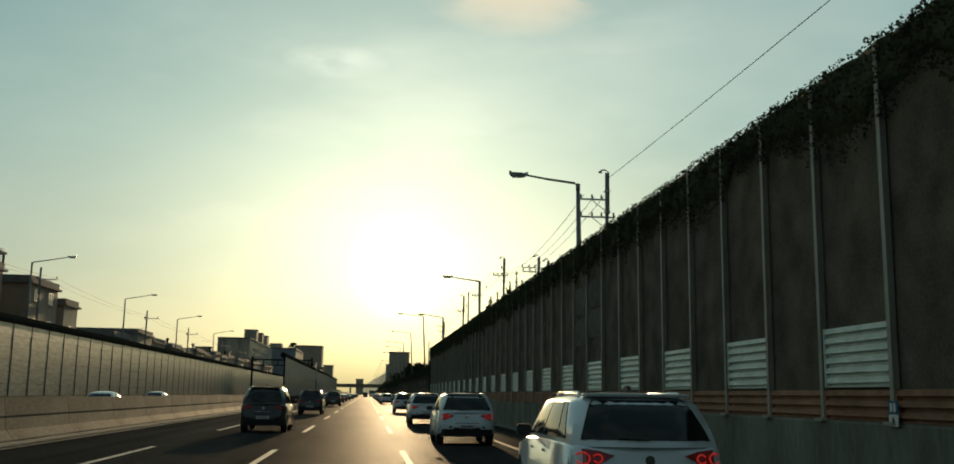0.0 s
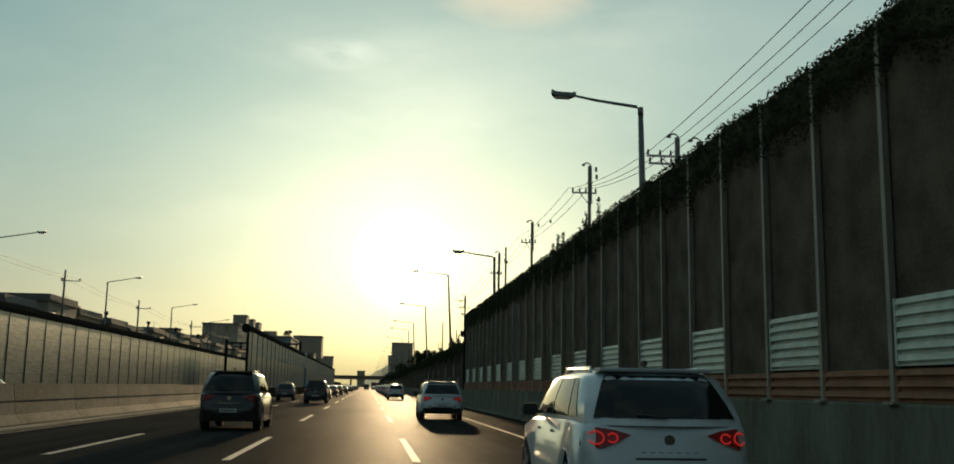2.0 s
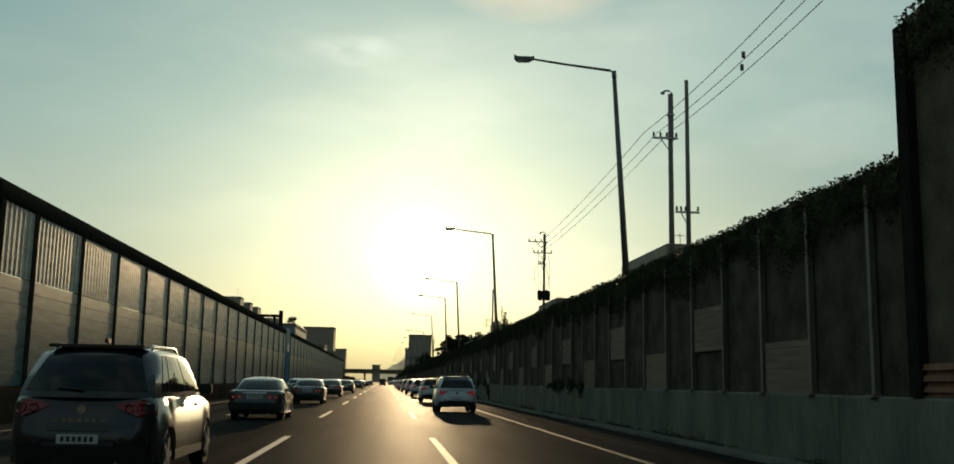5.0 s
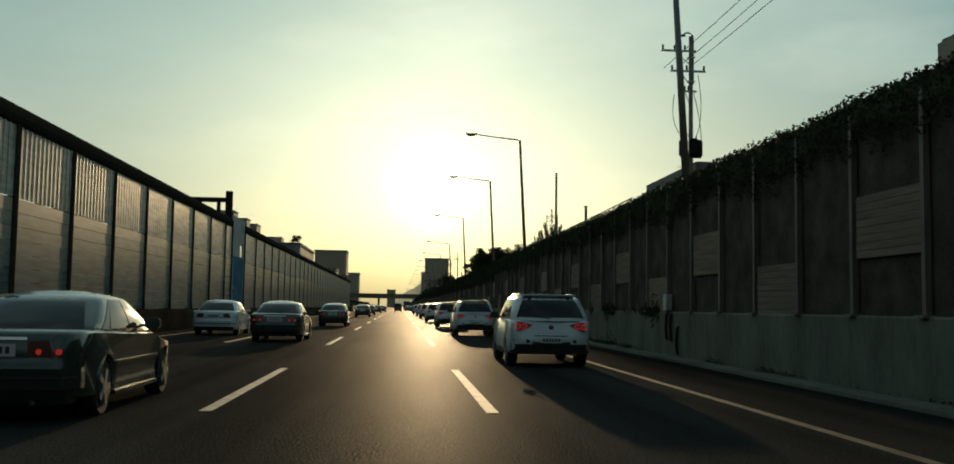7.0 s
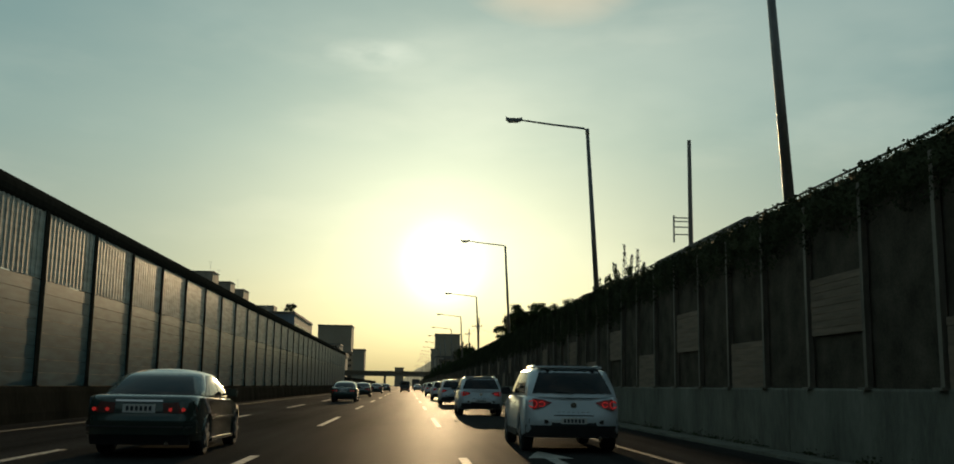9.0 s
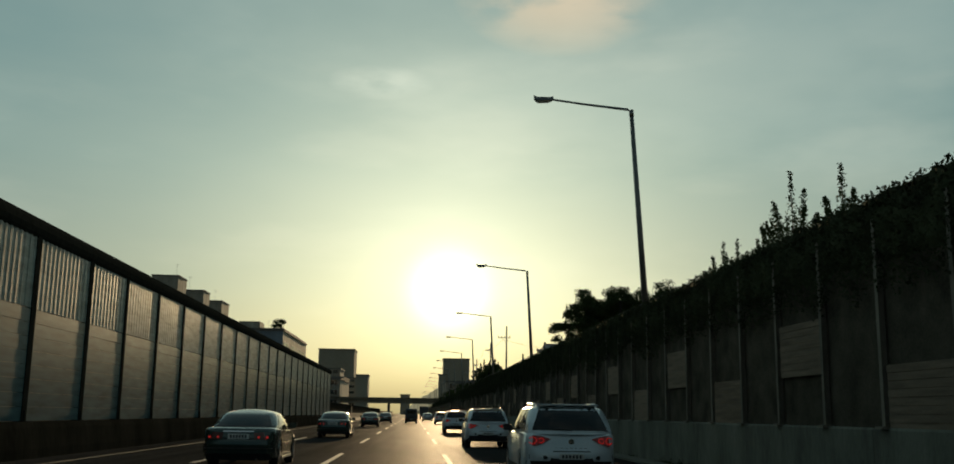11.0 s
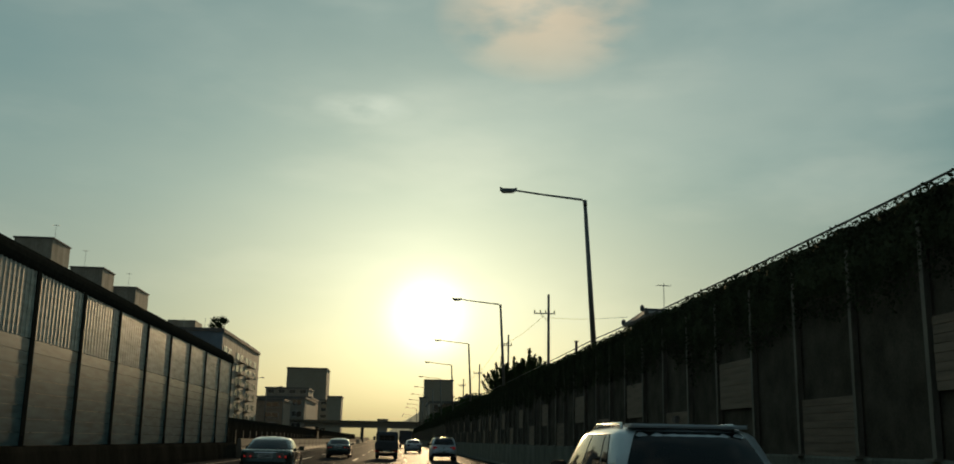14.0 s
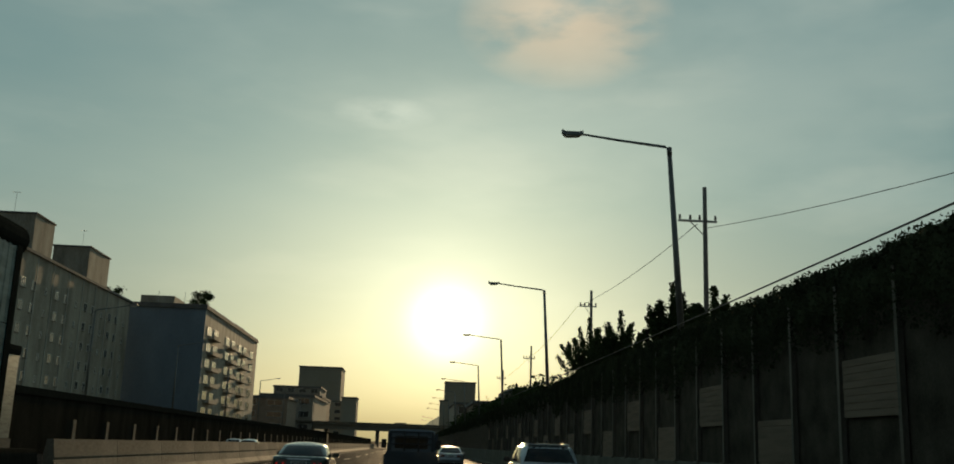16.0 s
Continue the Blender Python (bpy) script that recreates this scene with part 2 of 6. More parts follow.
LAMP_STEEL = mat("lamp_steel", (0.16, 0.165, 0.165), 0.45, 0.6, vary=0.2, scale=5)
LOUVRE = mat("white_louvre", (0.50, 0.57, 0.52), 0.5, 0.1, vary=0.25, scale=3, per_object=0.25)
PLANKS = mat("weathered_board", (0.20, 0.158, 0.122), 0.8, 0.0, spec=0.02, vary=0.35, scale=3, per_object=0.25, stretch=(1, 0.3, 3))
RAIL_RED = mat("faded_red_panel", (0.26, 0.148, 0.098), 0.7, spec=0.02, vary=0.35, scale=2.5, per_object=0.25)
WALL_LOW = mat("dark_low_panel", (0.082, 0.072, 0.056), 0.85, spec=0.02, vary=0.5, scale=1.6, bump=0.4)
POST_LOW = mat("dark_brown_post", (0.15, 0.138, 0.114), 0.65, 0.0, spec=0.15, vary=0.4, scale=4, per_object=0.3, stretch=(1, 1, 0.3))
# Panel and ivy base colours are lifted to take in windscreen haze.
WALL_DARK = mat("dark_barrier_panel", (0.116, 0.099, 0.075), 0.8, spec=0.02, vary=0.5, scale=1.2, bump=0.3)
IVY = mat("ivy_leaf", (0.055, 0.066, 0.037), 0.7, spec=0.02, vary=0.6, scale=1.5)
LEAF = mat("tree_leaf", (0.04, 0.06, 0.024), 0.55, spec=0.02, vary=0.5, scale=1.0)
BARK = mat("bark", (0.10, 0.075, 0.05), 0.9, vary=0.35, scale=4, bump=0.6, bump_scale=20)
WOODPOLE = mat("concrete_pole", (0.17, 0.165, 0.155), 0.8, vary=0.2, scale=4)
INSULATOR = mat("insulator", (0.10, 0.09, 0.085), 0.3, vary=0.2)
CABLE = mat("cable", (0.03, 0.03, 0.03), 0.6, vary=0.1)
BRICKY = mat("house_wall", (0.23, 0.18, 0.14), 0.85, vary=0.25, scale=0.8, per_object=0.4, bump=0.2)
PLASTER = mat("plaster_wall", (0.25, 0.23, 0.195), 0.85, vary=0.25, scale=0.5, per_object=0.3, stretch=(1, 1, 0.4))
TILED = mat("tiled_apartment_wall", (0.29, 0.27, 0.225), 0.8, vary=0.5, scale=0.5, stretch=(1, 1, 0.3))
BLUEWALL = mat("blue_grey_wall", (0.17, 0.225, 0.29), 0.8, vary=0.2, scale=0.3, stretch=(1, 1, 0.4))
ROOFING = mat("roofing", (0.13, 0.13, 0.13), 0.85, vary=0.3, scale=1)
WINDOW = mat("window_glass", (0.03, 0.035, 0.04), 0.12, vary=0.2, spec=0.7)
FRAME_W = mat("window_frame", (0.6, 0.6, 0.57), 0.5, vary=0.15)
# Distance haze is put into this base colour, for towers and overpass girders.
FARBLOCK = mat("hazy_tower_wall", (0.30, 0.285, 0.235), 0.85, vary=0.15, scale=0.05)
# Hills glow by emission, with horizon haze put into the colour.
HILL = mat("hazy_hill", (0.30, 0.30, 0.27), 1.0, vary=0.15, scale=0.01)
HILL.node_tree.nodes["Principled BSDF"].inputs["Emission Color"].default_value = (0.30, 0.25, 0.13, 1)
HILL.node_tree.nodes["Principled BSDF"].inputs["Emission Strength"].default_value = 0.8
# Sky seen through and mirrored by the sheets is put into both tones.
SHEET_UP = sheet_mat("ribbed_sheet", (0.36, 0.46, 0.45), 0.6, 0.36, 0.55)
SHEET_LOW = sheet_mat("sky_tinted_sheet", (0.12, 0.225, 0.25), 0.5, 0.28, 0.48)
SHEET_BLUE = mat("blue_door_paint", (0.06, 0.14, 0.23), 0.6, 0.0, spec=0.0, vary=0.3, scale=1.2)
DOOR_PALE = mat("pale_door_paint", (0.27, 0.35, 0.38), 0.6, 0.0, spec=0.0, vary=0.25, scale=1.2)
SHEET_FAR = sheet_mat("pale_sheet", (0.34, 0.41, 0.35), 0.5, 0.28, 1.0)


# ---------------------------------------------------------------- mesh helpers
def box_bm(bm, x0, x1, y0, y1, z0, z1):
    v = [bm.verts.new((x, y, z)) for x in (x0, x1) for y in (y0, y1) for z in (z0, z1)]
    for q in ((0, 1, 3, 2), (4, 6, 7, 5), (0, 4, 5, 1), (2, 3, 7, 6), (0, 2, 6, 4), (1, 5, 7, 3)):
        bm.faces.new([v[i] for i in q])
    return bm


def boxes(*dims):
    bm = bmesh.new()
    for d in dims:
        box_bm(bm, *d)
    return bm


def tube(bm, pts, radii, sides=8):
    """A swept round tube through the points."""
    rings = []
    for i, p in enumerate(pts):
        p = Vector(p)
        a, b = Vector(pts[max(0, i - 1)]), Vector(pts[min(len(pts) - 1, i + 1)])
        d = (b - a).normalized()
        u = d.orthogonal().normalized() if abs(d.z) < 0.95 else Vector((1, 0, 0))
        u = (u - d * u.dot(d)).normalized()
        w = d.cross(u)
        r = radii[i] if isinstance(radii, (list, tuple)) else radii
        rings.append([bm.verts.new(p + u * r * math.cos(2 * math.pi * k / sides) + w * r * math.sin(2 * math.pi * k / sides)) for k in range(sides)])
    for r0, r1 in zip(rings, rings[1:]):
        for k in range(sides):
            bm.faces.new((r0[k], r0[(k + 1) % sides], r1[(k + 1) % sides], r1[k]))
    bm.faces.new(rings[0][::-1])
    bm.faces.new(rings[-1])
    return bm


def extrude_y(bm, profile, y0, y1):
    """A closed (x, z) profile drawn out along y."""
    a = [bm.verts.new((x, y0, z)) for x, z in profile]
    b = [bm.verts.new((x, y1, z)) for x, z in profile]
    n = len(profile)
    for i in range(n):
        bm.faces.new((a[i], a[(i + 1) % n], b[(i + 1) % n], b[i]))
    bm.faces.new(a[::-1])
    bm.faces.new(b)
    return bm


def mesh_of(name, bm, material, smooth=False, bevel=0.0):
    if bevel:
        bmesh.ops.bevel(bm, geom=list(bm.edges), offset=bevel, segments=2, affect="EDGES", clamp_overlap=True)
    bmesh.ops.recalc_face_normals(bm, faces=list(bm.faces))
    me = bpy.data.meshes.new(name)
    bm.to_mesh(me)
    bm.free()
    me.materials.append(material)
    if smooth:
        for p in me.polygons:
            p.use_smooth = True
    return me


def part(name, bm, material, parent, label="", smooth=False, bevel=0.0):
    ob = new(name, mesh_of(name, bm, material, smooth, bevel) if isinstance(bm, bmesh.types.BMesh) else bm)
    ob.parent = parent
    if label:
        tagged(ob, label)
    return ob


def piece(name, me, parent, x, y, z):
    ob = new(name, me)
    ob.parent = parent
    ob.location = (x, y, z)
    return ob


def thing(name, label, category, group="", kind="", at=(0, 0, 0)):
    ob = new(name)
    ob.location = at
    return tagged(ob, label, category, group, kind)


def solid(name, bm, material, label, category="", kind="structure", smooth=False, bevel=0.0):
    return tagged(new(name, mesh_of(name, bm, material, smooth, bevel)), label, category, kind=kind)


def leaves_mesh(name, pts, size, material, rng, droop=0.0):
    """Many small leaves, each a bent pair of triangles."""
    n = len(pts)
    pts = np.asarray(pts, float)
    a = rng.normal(size=(n, 3))
    a /= np.linalg.norm(a, axis=1)[:, None]
    b = np.cross(a, rng.normal(size=(n, 3)))
    b /= np.linalg.norm(b, axis=1)[:, None]
    s = size * rng.uniform(0.6, 1.35, (n, 1))
    fold = np.cross(a, b) * s * 0.25
    v = np.stack([pts - a * s, pts + b * s * 0.6 + fold, pts + a * s, pts - b * s * 0.6 + fold], 1).reshape(-1, 3)
    i = np.arange(n)[:, None] * 4
    f = np.concatenate([i + [0, 1, 2], i + [0, 2, 3]], 0)
    me = bpy.data.meshes.new(name)
    me.from_pydata(v.tolist(), [], f.tolist())
    me.materials.append(material)
    return me


rng = np.random.default_rng(7)

# ---------------------------------------------------------------- ground and roads
solid("ground", boxes((-900, 900, -150, 2500, -0.6, -0.05)), SOIL, "dry brown ground reaching the horizon", "ground")
solid("road", boxes((-10.74, 7.35, -60, 1200, -0.3, 0.0)), ASPHALT, "dark worn asphalt carriageway of an urban expressway", "road")
solid("opposite_road", boxes((-24.9, -10.75, -60, 1200, -0.3, 0.0)), ASPHALT, "dark asphalt carriageway for oncoming traffic", "road")
# Added strip; its pale colour stands for sunlight along the barrier foot.
solid("gutter_median", boxes((-9.78, -9.32, -60, 125.9, -0.02, 0.05)), KERB, "concrete gutter at the foot of the median barrier, sunlit tone in its colour", "gutter", bevel=0.015)
solid("gutter", boxes((6.75, 7.3, -60, 1000, -0.02, 0.06)), CONCRETE_OLD, "dirty concrete gutter strip along the wall", "gutter", bevel=0.015)
solid("terrace_right", boxes((7.63, 700, -60, 1100, -0.04, 4.2)), SOIL, "raised ground of the neighbourhood above the road", "ground")
solid("terrace_left", boxes((-700, -26.4, -60, 1500, -0.04, 3.0)), SOIL, "raised ground of the neighbourhood above the road", "ground")

marks = thing("lane_marking", "worn white broken lane lines on asphalt", "road marking", kind="structure")
dash_me = mesh_of("dash", boxes((-0.075, 0.075, 0, 8.0, 0.0, 0.008)), ROADPAINT)
for lx, ph in ((1.1, 0.0), (-2.3, 0.0), (-5.7, 1.0)):
    for k in range(-1, 34):
        piece("dash", dash_me, marks, lx, 20 * k + ph, 0.0)
solid("edge_line_right", boxes((4.45, 4.6, -60, 900, 0.0, 0.008)), EDGEPAINT, "worn white solid edge line on asphalt", "road marking")
solid("edge_line_left", boxes((-9.1, -8.95, -60, 900, 0.0, 0.008)), EDGEPAINT, "worn white solid edge line on asphalt", "road marking")

# ---------------------------------------------------------------- median barrier
BARR = [(-10.62, 0.0), (-10.62, 0.1), (-10.4, 0.36), (-10.32, 0.7), (-10.34, 0.76), (-10.27, 1.25), (-10.09, 1.25), (-10.02, 0.76), (-10.04, 0.7), (-9.96, 0.36), (-9.74, 0.1), (-9.74, 0.0)]
def barrier(name, y0, y1):
    b = thing(name, "pale concrete median barrier with a groove and dark scuffs", "barrier", kind="structure")
    me = mesh_of("barrier_block", extrude_y(bmesh.new(), [(x + 10.18, z) for x, z in BARR], 0, 5.97), CONCRETE)
    y = y0
    while y < y1:
        piece("barrier_block", me, b, -10.18, y, 0.0)
        y += 6.0
    return b


barrier("median_barrier_1", -48, 126)
barrier("median_barrier_2", 364, 700)

# ---------------------------------------------------------------- inner noise barrier on the median
inner = thing("noise_barrier_median", "tall noise barrier of dark steel posts and weathered translucent sheets", "noise barrier", kind="structure")
part("base", extrude_y(bmesh.new(), [(-11.05, 0), (-11.05, 0.98), (-10.4, 0.98), (-10.34, 0.82), (-10.26, 0.25), (-10.26, 0)], 131.3, 363.6), CONCRETE_DARK, inner, "dark concrete base, its shade in the colour")
cap_prof = [(-10.86 + 0.36 * math.cos(a), 6.3 + 0.4 * math.sin(a)) for a in [2 * math.pi * k / 16 for k in range(16)]]
part("cap", extrude_y(bmesh.new(), cap_prof, 131.2, 210.5), STEEL_DARK, inner, "dark rounded cap")
part("cap", extrude_y(bmesh.new(), cap_prof, 215.5, 361.6), STEEL_DARK, inner, "dark rounded cap")
post_me = mesh_of("post", boxes((-0.02, 0.0, -0.13, 0.13, 0, 5.5), (0.16, 0.18, -0.17, 0.17, 0, 5.5), (0.0, 0.16, -0.012, 0.012, 0, 5.5), (-0.06, 0.24, -0.16, 0.16, -0.02, 0.03), (0.18, 0.22, -0.06, 0.06, 0.03, 0.3)), STEEL_DARK)


def ribbed(width, height, ribs, depth):
    """A corrugated sheet with flat-topped upright ribs."""
    bm = bmesh.new()
    s = width / ribs
    ys, xs = [0.0], [0.0]
    for k in range(ribs):
        for f, d in ((0.34, 0.0), (0.44, depth), (0.78, depth), (0.88, 0.0)):
            ys.append((k + f) * s)
            xs.append(d)
    ys.append(width)
    xs.append(0.0)
    lo = [bm.verts.new((x, y, 0)) for x, y in zip(xs, ys)]
    hi = [bm.verts.new((x, y, height)) for x, y in zip(xs, ys)]
    for i in range(len(ys) - 1):
        bm.faces.new((lo[i], lo[i + 1], hi[i + 1], hi[i]))
    ret = bmesh.ops.extrude_face_region(bm, geom=list(bm.faces))
    for e in ret["geom"]:
        if isinstance(e, bmesh.types.BMVert):
            e.co.x -= 0.006
    return bm


def smooth_sheet(width, height, bands):
    bm = bmesh.new()
    for k in range(bands):
        box_bm(bm, -0.02, 0.0 + 0.004 * (k % 2), 0, width, height * k / bands + 0.006, height * (k + 1) / bands - 0.006)
    return bm


posts_y = [131.5] + [134.2 + 4.6 * k for k in range(6)] + [161.8 + 4.63 * k for k in range(11)] + [210.5, 215.6]
posts_y += [220.8 + 4.6 * k for k in range(11)] + [270.9 + 4.51 * k for k in range(20)] + [361.2]
up_me, low_me = {}, {}
for y in posts_y:
    piece("post", post_me, inner, -10.73, y, 0.98)
for y0, y1 in zip(posts_y, posts_y[1:]):
    w = round(y1 - y0 - 0.2, 2)
    if abs(y0 - 210.5) < 0.1:
        part("door_surround", boxes((-10.64, -10.59, y0 + 0.13, y1 - 0.13, 1.0, 6.85)), DOOR_PALE, inner, "pale blue painted panel round the door")
        part("door", boxes((-10.59, -10.582, y0 + 0.7, y1 - 0.5, 1.04, 4.3)), SHEET_BLUE, inner, "blue painted steel access door")
        part("door_notice", boxes((-10.59, -10.586, y0 + 3.2, y0 + 3.8, 4.36, 5.1)), FRAME_W, inner, "white notice with no readable words")
        part("door_handle", boxes((-10.582, -10.55, y0 + 1.1, y0 + 1.14, 2.2, 2.45)), STEEL_GREY, inner)
        continue
    if w not in up_me:
        up_me[w] = mesh_of("upper_sheet", ribbed(w, 2.42, max(4, int(w / 0.33)), 0.014), SHEET_UP)
        low_me[w] = mesh_of("lower_sheet", smooth_sheet(w, 3.06, 8), SHEET_LOW)
    piece("upper_sheet", up_me[w], inner, -10.592, y0 + 0.1, 4.08)
    piece("lower_sheet", low_me[w], inner, -10.576, y0 + 0.1, 1.0)

gantry = thing("sign_gantry", "dark steel sign frame rising behind the noise barrier", "gantry")
part("column", boxes((-12.0, -11.6, 215.7, 216.3, 0, 8.95)), STEEL_DARK, gantry)
part("beam", boxes((-24.2, -12.0, 215.8, 216.2, 8.2, 8.5)), STEEL_DARK, gantry)
part("beam", boxes((-24.2, -12.0, 215.85, 216.15, 7.1, 7.3)), STEEL_DARK, gantry)
for gx in (-12.5, -14.0, -16.2, -19.0, -22.0):
    part("brace", boxes((gx - 0.12, gx + 0.12, 215.9, 216.1, 7.3, 8.2)), STEEL_DARK, gantry)
part("column", boxes((-24.6, -24.2, 215.7, 216.3, 0, 8.95)), STEEL_DARK, gantry)
part("footing", boxes((-24.85, -23.9, 215.3, 216.7, 0, 0.4)), CONCRETE_OLD, gantry)
part("footing", boxes((-12.3, -11.3, 215.3, 216.7, 0, 0.4)), CONCRETE_OLD, gantry)

# ---------------------------------------------------------------- far noise barrier across the opposite road
FX = -25.4
far = thing("noise_barrier_far", "long pale translucent noise barrier on a concrete base", "noise barrier", kind="structure")
part("base", boxes((FX - 0.5, FX + 0.25, -40, 400, 0, 0.95)), CONCRETE, far, "pale concrete base")
part("cap", extrude_y(bmesh.new(), [(FX - 0.2, 6.12), (FX + 0.16, 6.12), (FX + 0.22, 6.4), (FX + 0.16, 6.7), (FX - 0.2, 6.78)], -40, 400), STEEL_DARK, far, "dark cap")
fpost = mesh_of("post", boxes((0.0, 0.122, -0.1, 0.1, 0.0, 5.16)), STEEL_DARK)
fsheet = mesh_of("sheet", smooth_sheet(3.86, 5.14, 6), SHEET_FAR)
for k in range(109):
    y = -38 + 4.02 * k
    piece("post", fpost, far, FX - 0.045, y, 0.95)
    piece("sheet", fsheet, far, FX + 0.066, y + 0.08, 0.97)
low_far = thing("low_wall_far", "low dark wall with pale pilasters along the opposite road", "wall", kind="structure")
# The wall's dark colour holds the shade under its coping.
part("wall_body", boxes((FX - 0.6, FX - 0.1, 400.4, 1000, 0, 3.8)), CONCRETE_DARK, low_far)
part("coping", boxes((FX - 0.7, FX + 0.05, 400.4, 1000, 3.8, 4.3)), STEEL_DARK, low_far)
pil = mesh_of("pilaster", boxes((0, 0.05, 0, 0.7, 0, 2.4)), CONCRETE)
for k in range(60):
    piece("pilaster", pil, low_far, FX - 0.1, 412.2 + 8.3 * k, 0)

# ---------------------------------------------------------------- noise barriers on the near side
WX = 7.5
bays = thing("retaining_wall", "stained grey concrete retaining wall at the roadside", "wall", kind="structure")
bay_me = mesh_of("wall_bay", extrude_y(bmesh.new(), [(-0.05, 0), (-0.05, 1.2), (-0.03, 1.24), (0.12, 1.24), (0.12, 0)], 0.012, 9.988), CONCRETE_OLD)
for k in range(106):
    piece("wall_bay", bay_me, bays, WX, -60 + 10 * k, 0)
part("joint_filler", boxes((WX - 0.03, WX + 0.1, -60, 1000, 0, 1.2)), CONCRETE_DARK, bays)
# Dark tubes set on the wall face in place of its drain slots.
slot_me = mesh_of("drain_pipe", tube(bmesh.new(), [(0.0, 0, 0.0), (-0.03, 0, 0.02), (-0.05, 0, 0.3), (-0.03, 0, 0.7), (0.02, 0, 0.74)], 0.04, 8), CONCRETE_DARK)
for y, z in ((175.05, 0.46), (174.6, 0.44), (174.0, 0.1), (246.2, 0.4), (301.4, 0.2)):
    piece("drain_pipe", slot_me, bays, WX - 0.07, y, z)
rpost = lambda h, m: mesh_of("post", boxes((-0.02, 0.0, -0.05, 0.05, 0, h), (0.1, 0.12, -0.05, 0.05, 0, h), (0.0, 0.1, -0.01, 0.01, 0, h), (-0.1, 0.14, -0.13, 0.13, -0.02, 0.02)), m)


def louvre(width, height, rows, material, name):
    """A panel of flat proud slats, each with a thin lower lip, over deep recessed slots."""
    bm = bmesh.new()
    s = height / rows
    box_bm(bm, 0.0, 0.03, 0, width, 0, height)
    for k in range(rows):
        z0 = s * k
        v = [(0.0, z0 + s * 0.36), (-0.052, z0 + s * 0.4), (-0.068, z0 + s * 0.41), (-0.068, z0 + s * 0.5), (-0.052, z0 + s * 0.54), (-0.046, z0 + s * 0.93), (0.0, z0 + s * 0.985)]
        extrude_y(bm, v, 0.02, width - 0.02)
    for e0, e1 in ((-0.03, 0.02), (width - 0.02, width + 0.03)):
        box_bm(bm, -0.06, 0.032, e0, e1, 0, height)
    box_bm(bm, -0.058, 0.032, 0.02, width - 0.02, 0, s * 0.1)
    return mesh_of(name, bm, material)


tall = thing("noise_barrier_tall", "tall dark ivy-covered noise barrier with grey posts and pale louvre panels", "noise barrier", kind="structure")
part("backing", boxes((WX + 0.06, WX + 0.12, -58, 117.6, 1.24, 6.75)), WALL_DARK, tall, "dark panels of uneven tone")
tp = rpost(5.55, POST_GREY)
lv = louvre(1.98, 0.94, 6, LOUVRE, "louvre_panel")
red = louvre(2.02, 0.46, 3, RAIL_RED, "kick_panel")
slat_me = mesh_of("slat_panel", boxes(*[(-0.03, 0.02, 0.18 * i, 0.18 * i + 0.035, 0, 0.92) for i in range(12)]), SLAT)
for k in range(-32, 48):
    y = 13.8 + 2.164 * k
    piece("post", tp, tall, WX - 0.04, y, 1.24)
    piece("kick_panel", red, tall, WX + 0.02, y + 0.07, 1.25)
    if k % 2 == 0:
        piece("louvre_panel", lv, tall, WX + 0.03, y + 0.09, 1.75)
for y, zs in ((13.8 + 2.164 * 9, (3.3, 4.4)), (13.8 + 2.164 * 8, (3.5, 4.5)), (13.8 + 2.164 * 35, (1.75, 2.7, 3.65, 4.6))):
    for z in zs:
        piece("slat_panel", slat_me, tall, WX + 0.02, y + 0.06, z)
box_me = mesh_of("junction_box", boxes((-0.12, 0.06, 0, 0.3, 0, 0.45)), STEEL_GREY, bevel=0.01)
for y in (37.4, 74.4, 174.85):
    piece("junction_box", box_me, tall, WX - 0.05, y, 1.28)
part("end_post", boxes((WX - 0.08, WX + 0.13, 117.4, 117.7, 1.24, 6.75)), STEEL_DARK, tall)

low = thing("noise_barrier_low", "dark ivy-covered noise barrier with grey posts and weathered board panels", "noise barrier", kind="structure")
part("backing", boxes((WX + 0.06, WX + 0.12, 117.8, 700, 1.24, 4.55)), WALL_LOW, low, "dark panels of uneven tone")
lp = rpost(3.35, POST_LOW)
board = mesh_of("board_panel", boxes(*[(-0.045 - 0.006 * (i % 3 == 1), 0.03, 0.0, 2.04, 0.128 * i, 0.128 * i + 0.12) for i in range(8)], (-0.02, 0.03, 0.02, 2.02, 0.01, 1.0)), PLANKS)
for k in range(-11, 130):
    y = 143.6 + 2.255 * k
    if y < 118.2:
        continue
    piece("post", lp, low, WX - 0.04, y, 1.24)
    if k % 4 == 0:
        piece("board_panel", board, low, WX + 0.03, y + 0.1, 2.17)
    if k % 4 == 2:
        piece("board_panel", board, low, WX + 0.03, y + 0.1, 1.2)

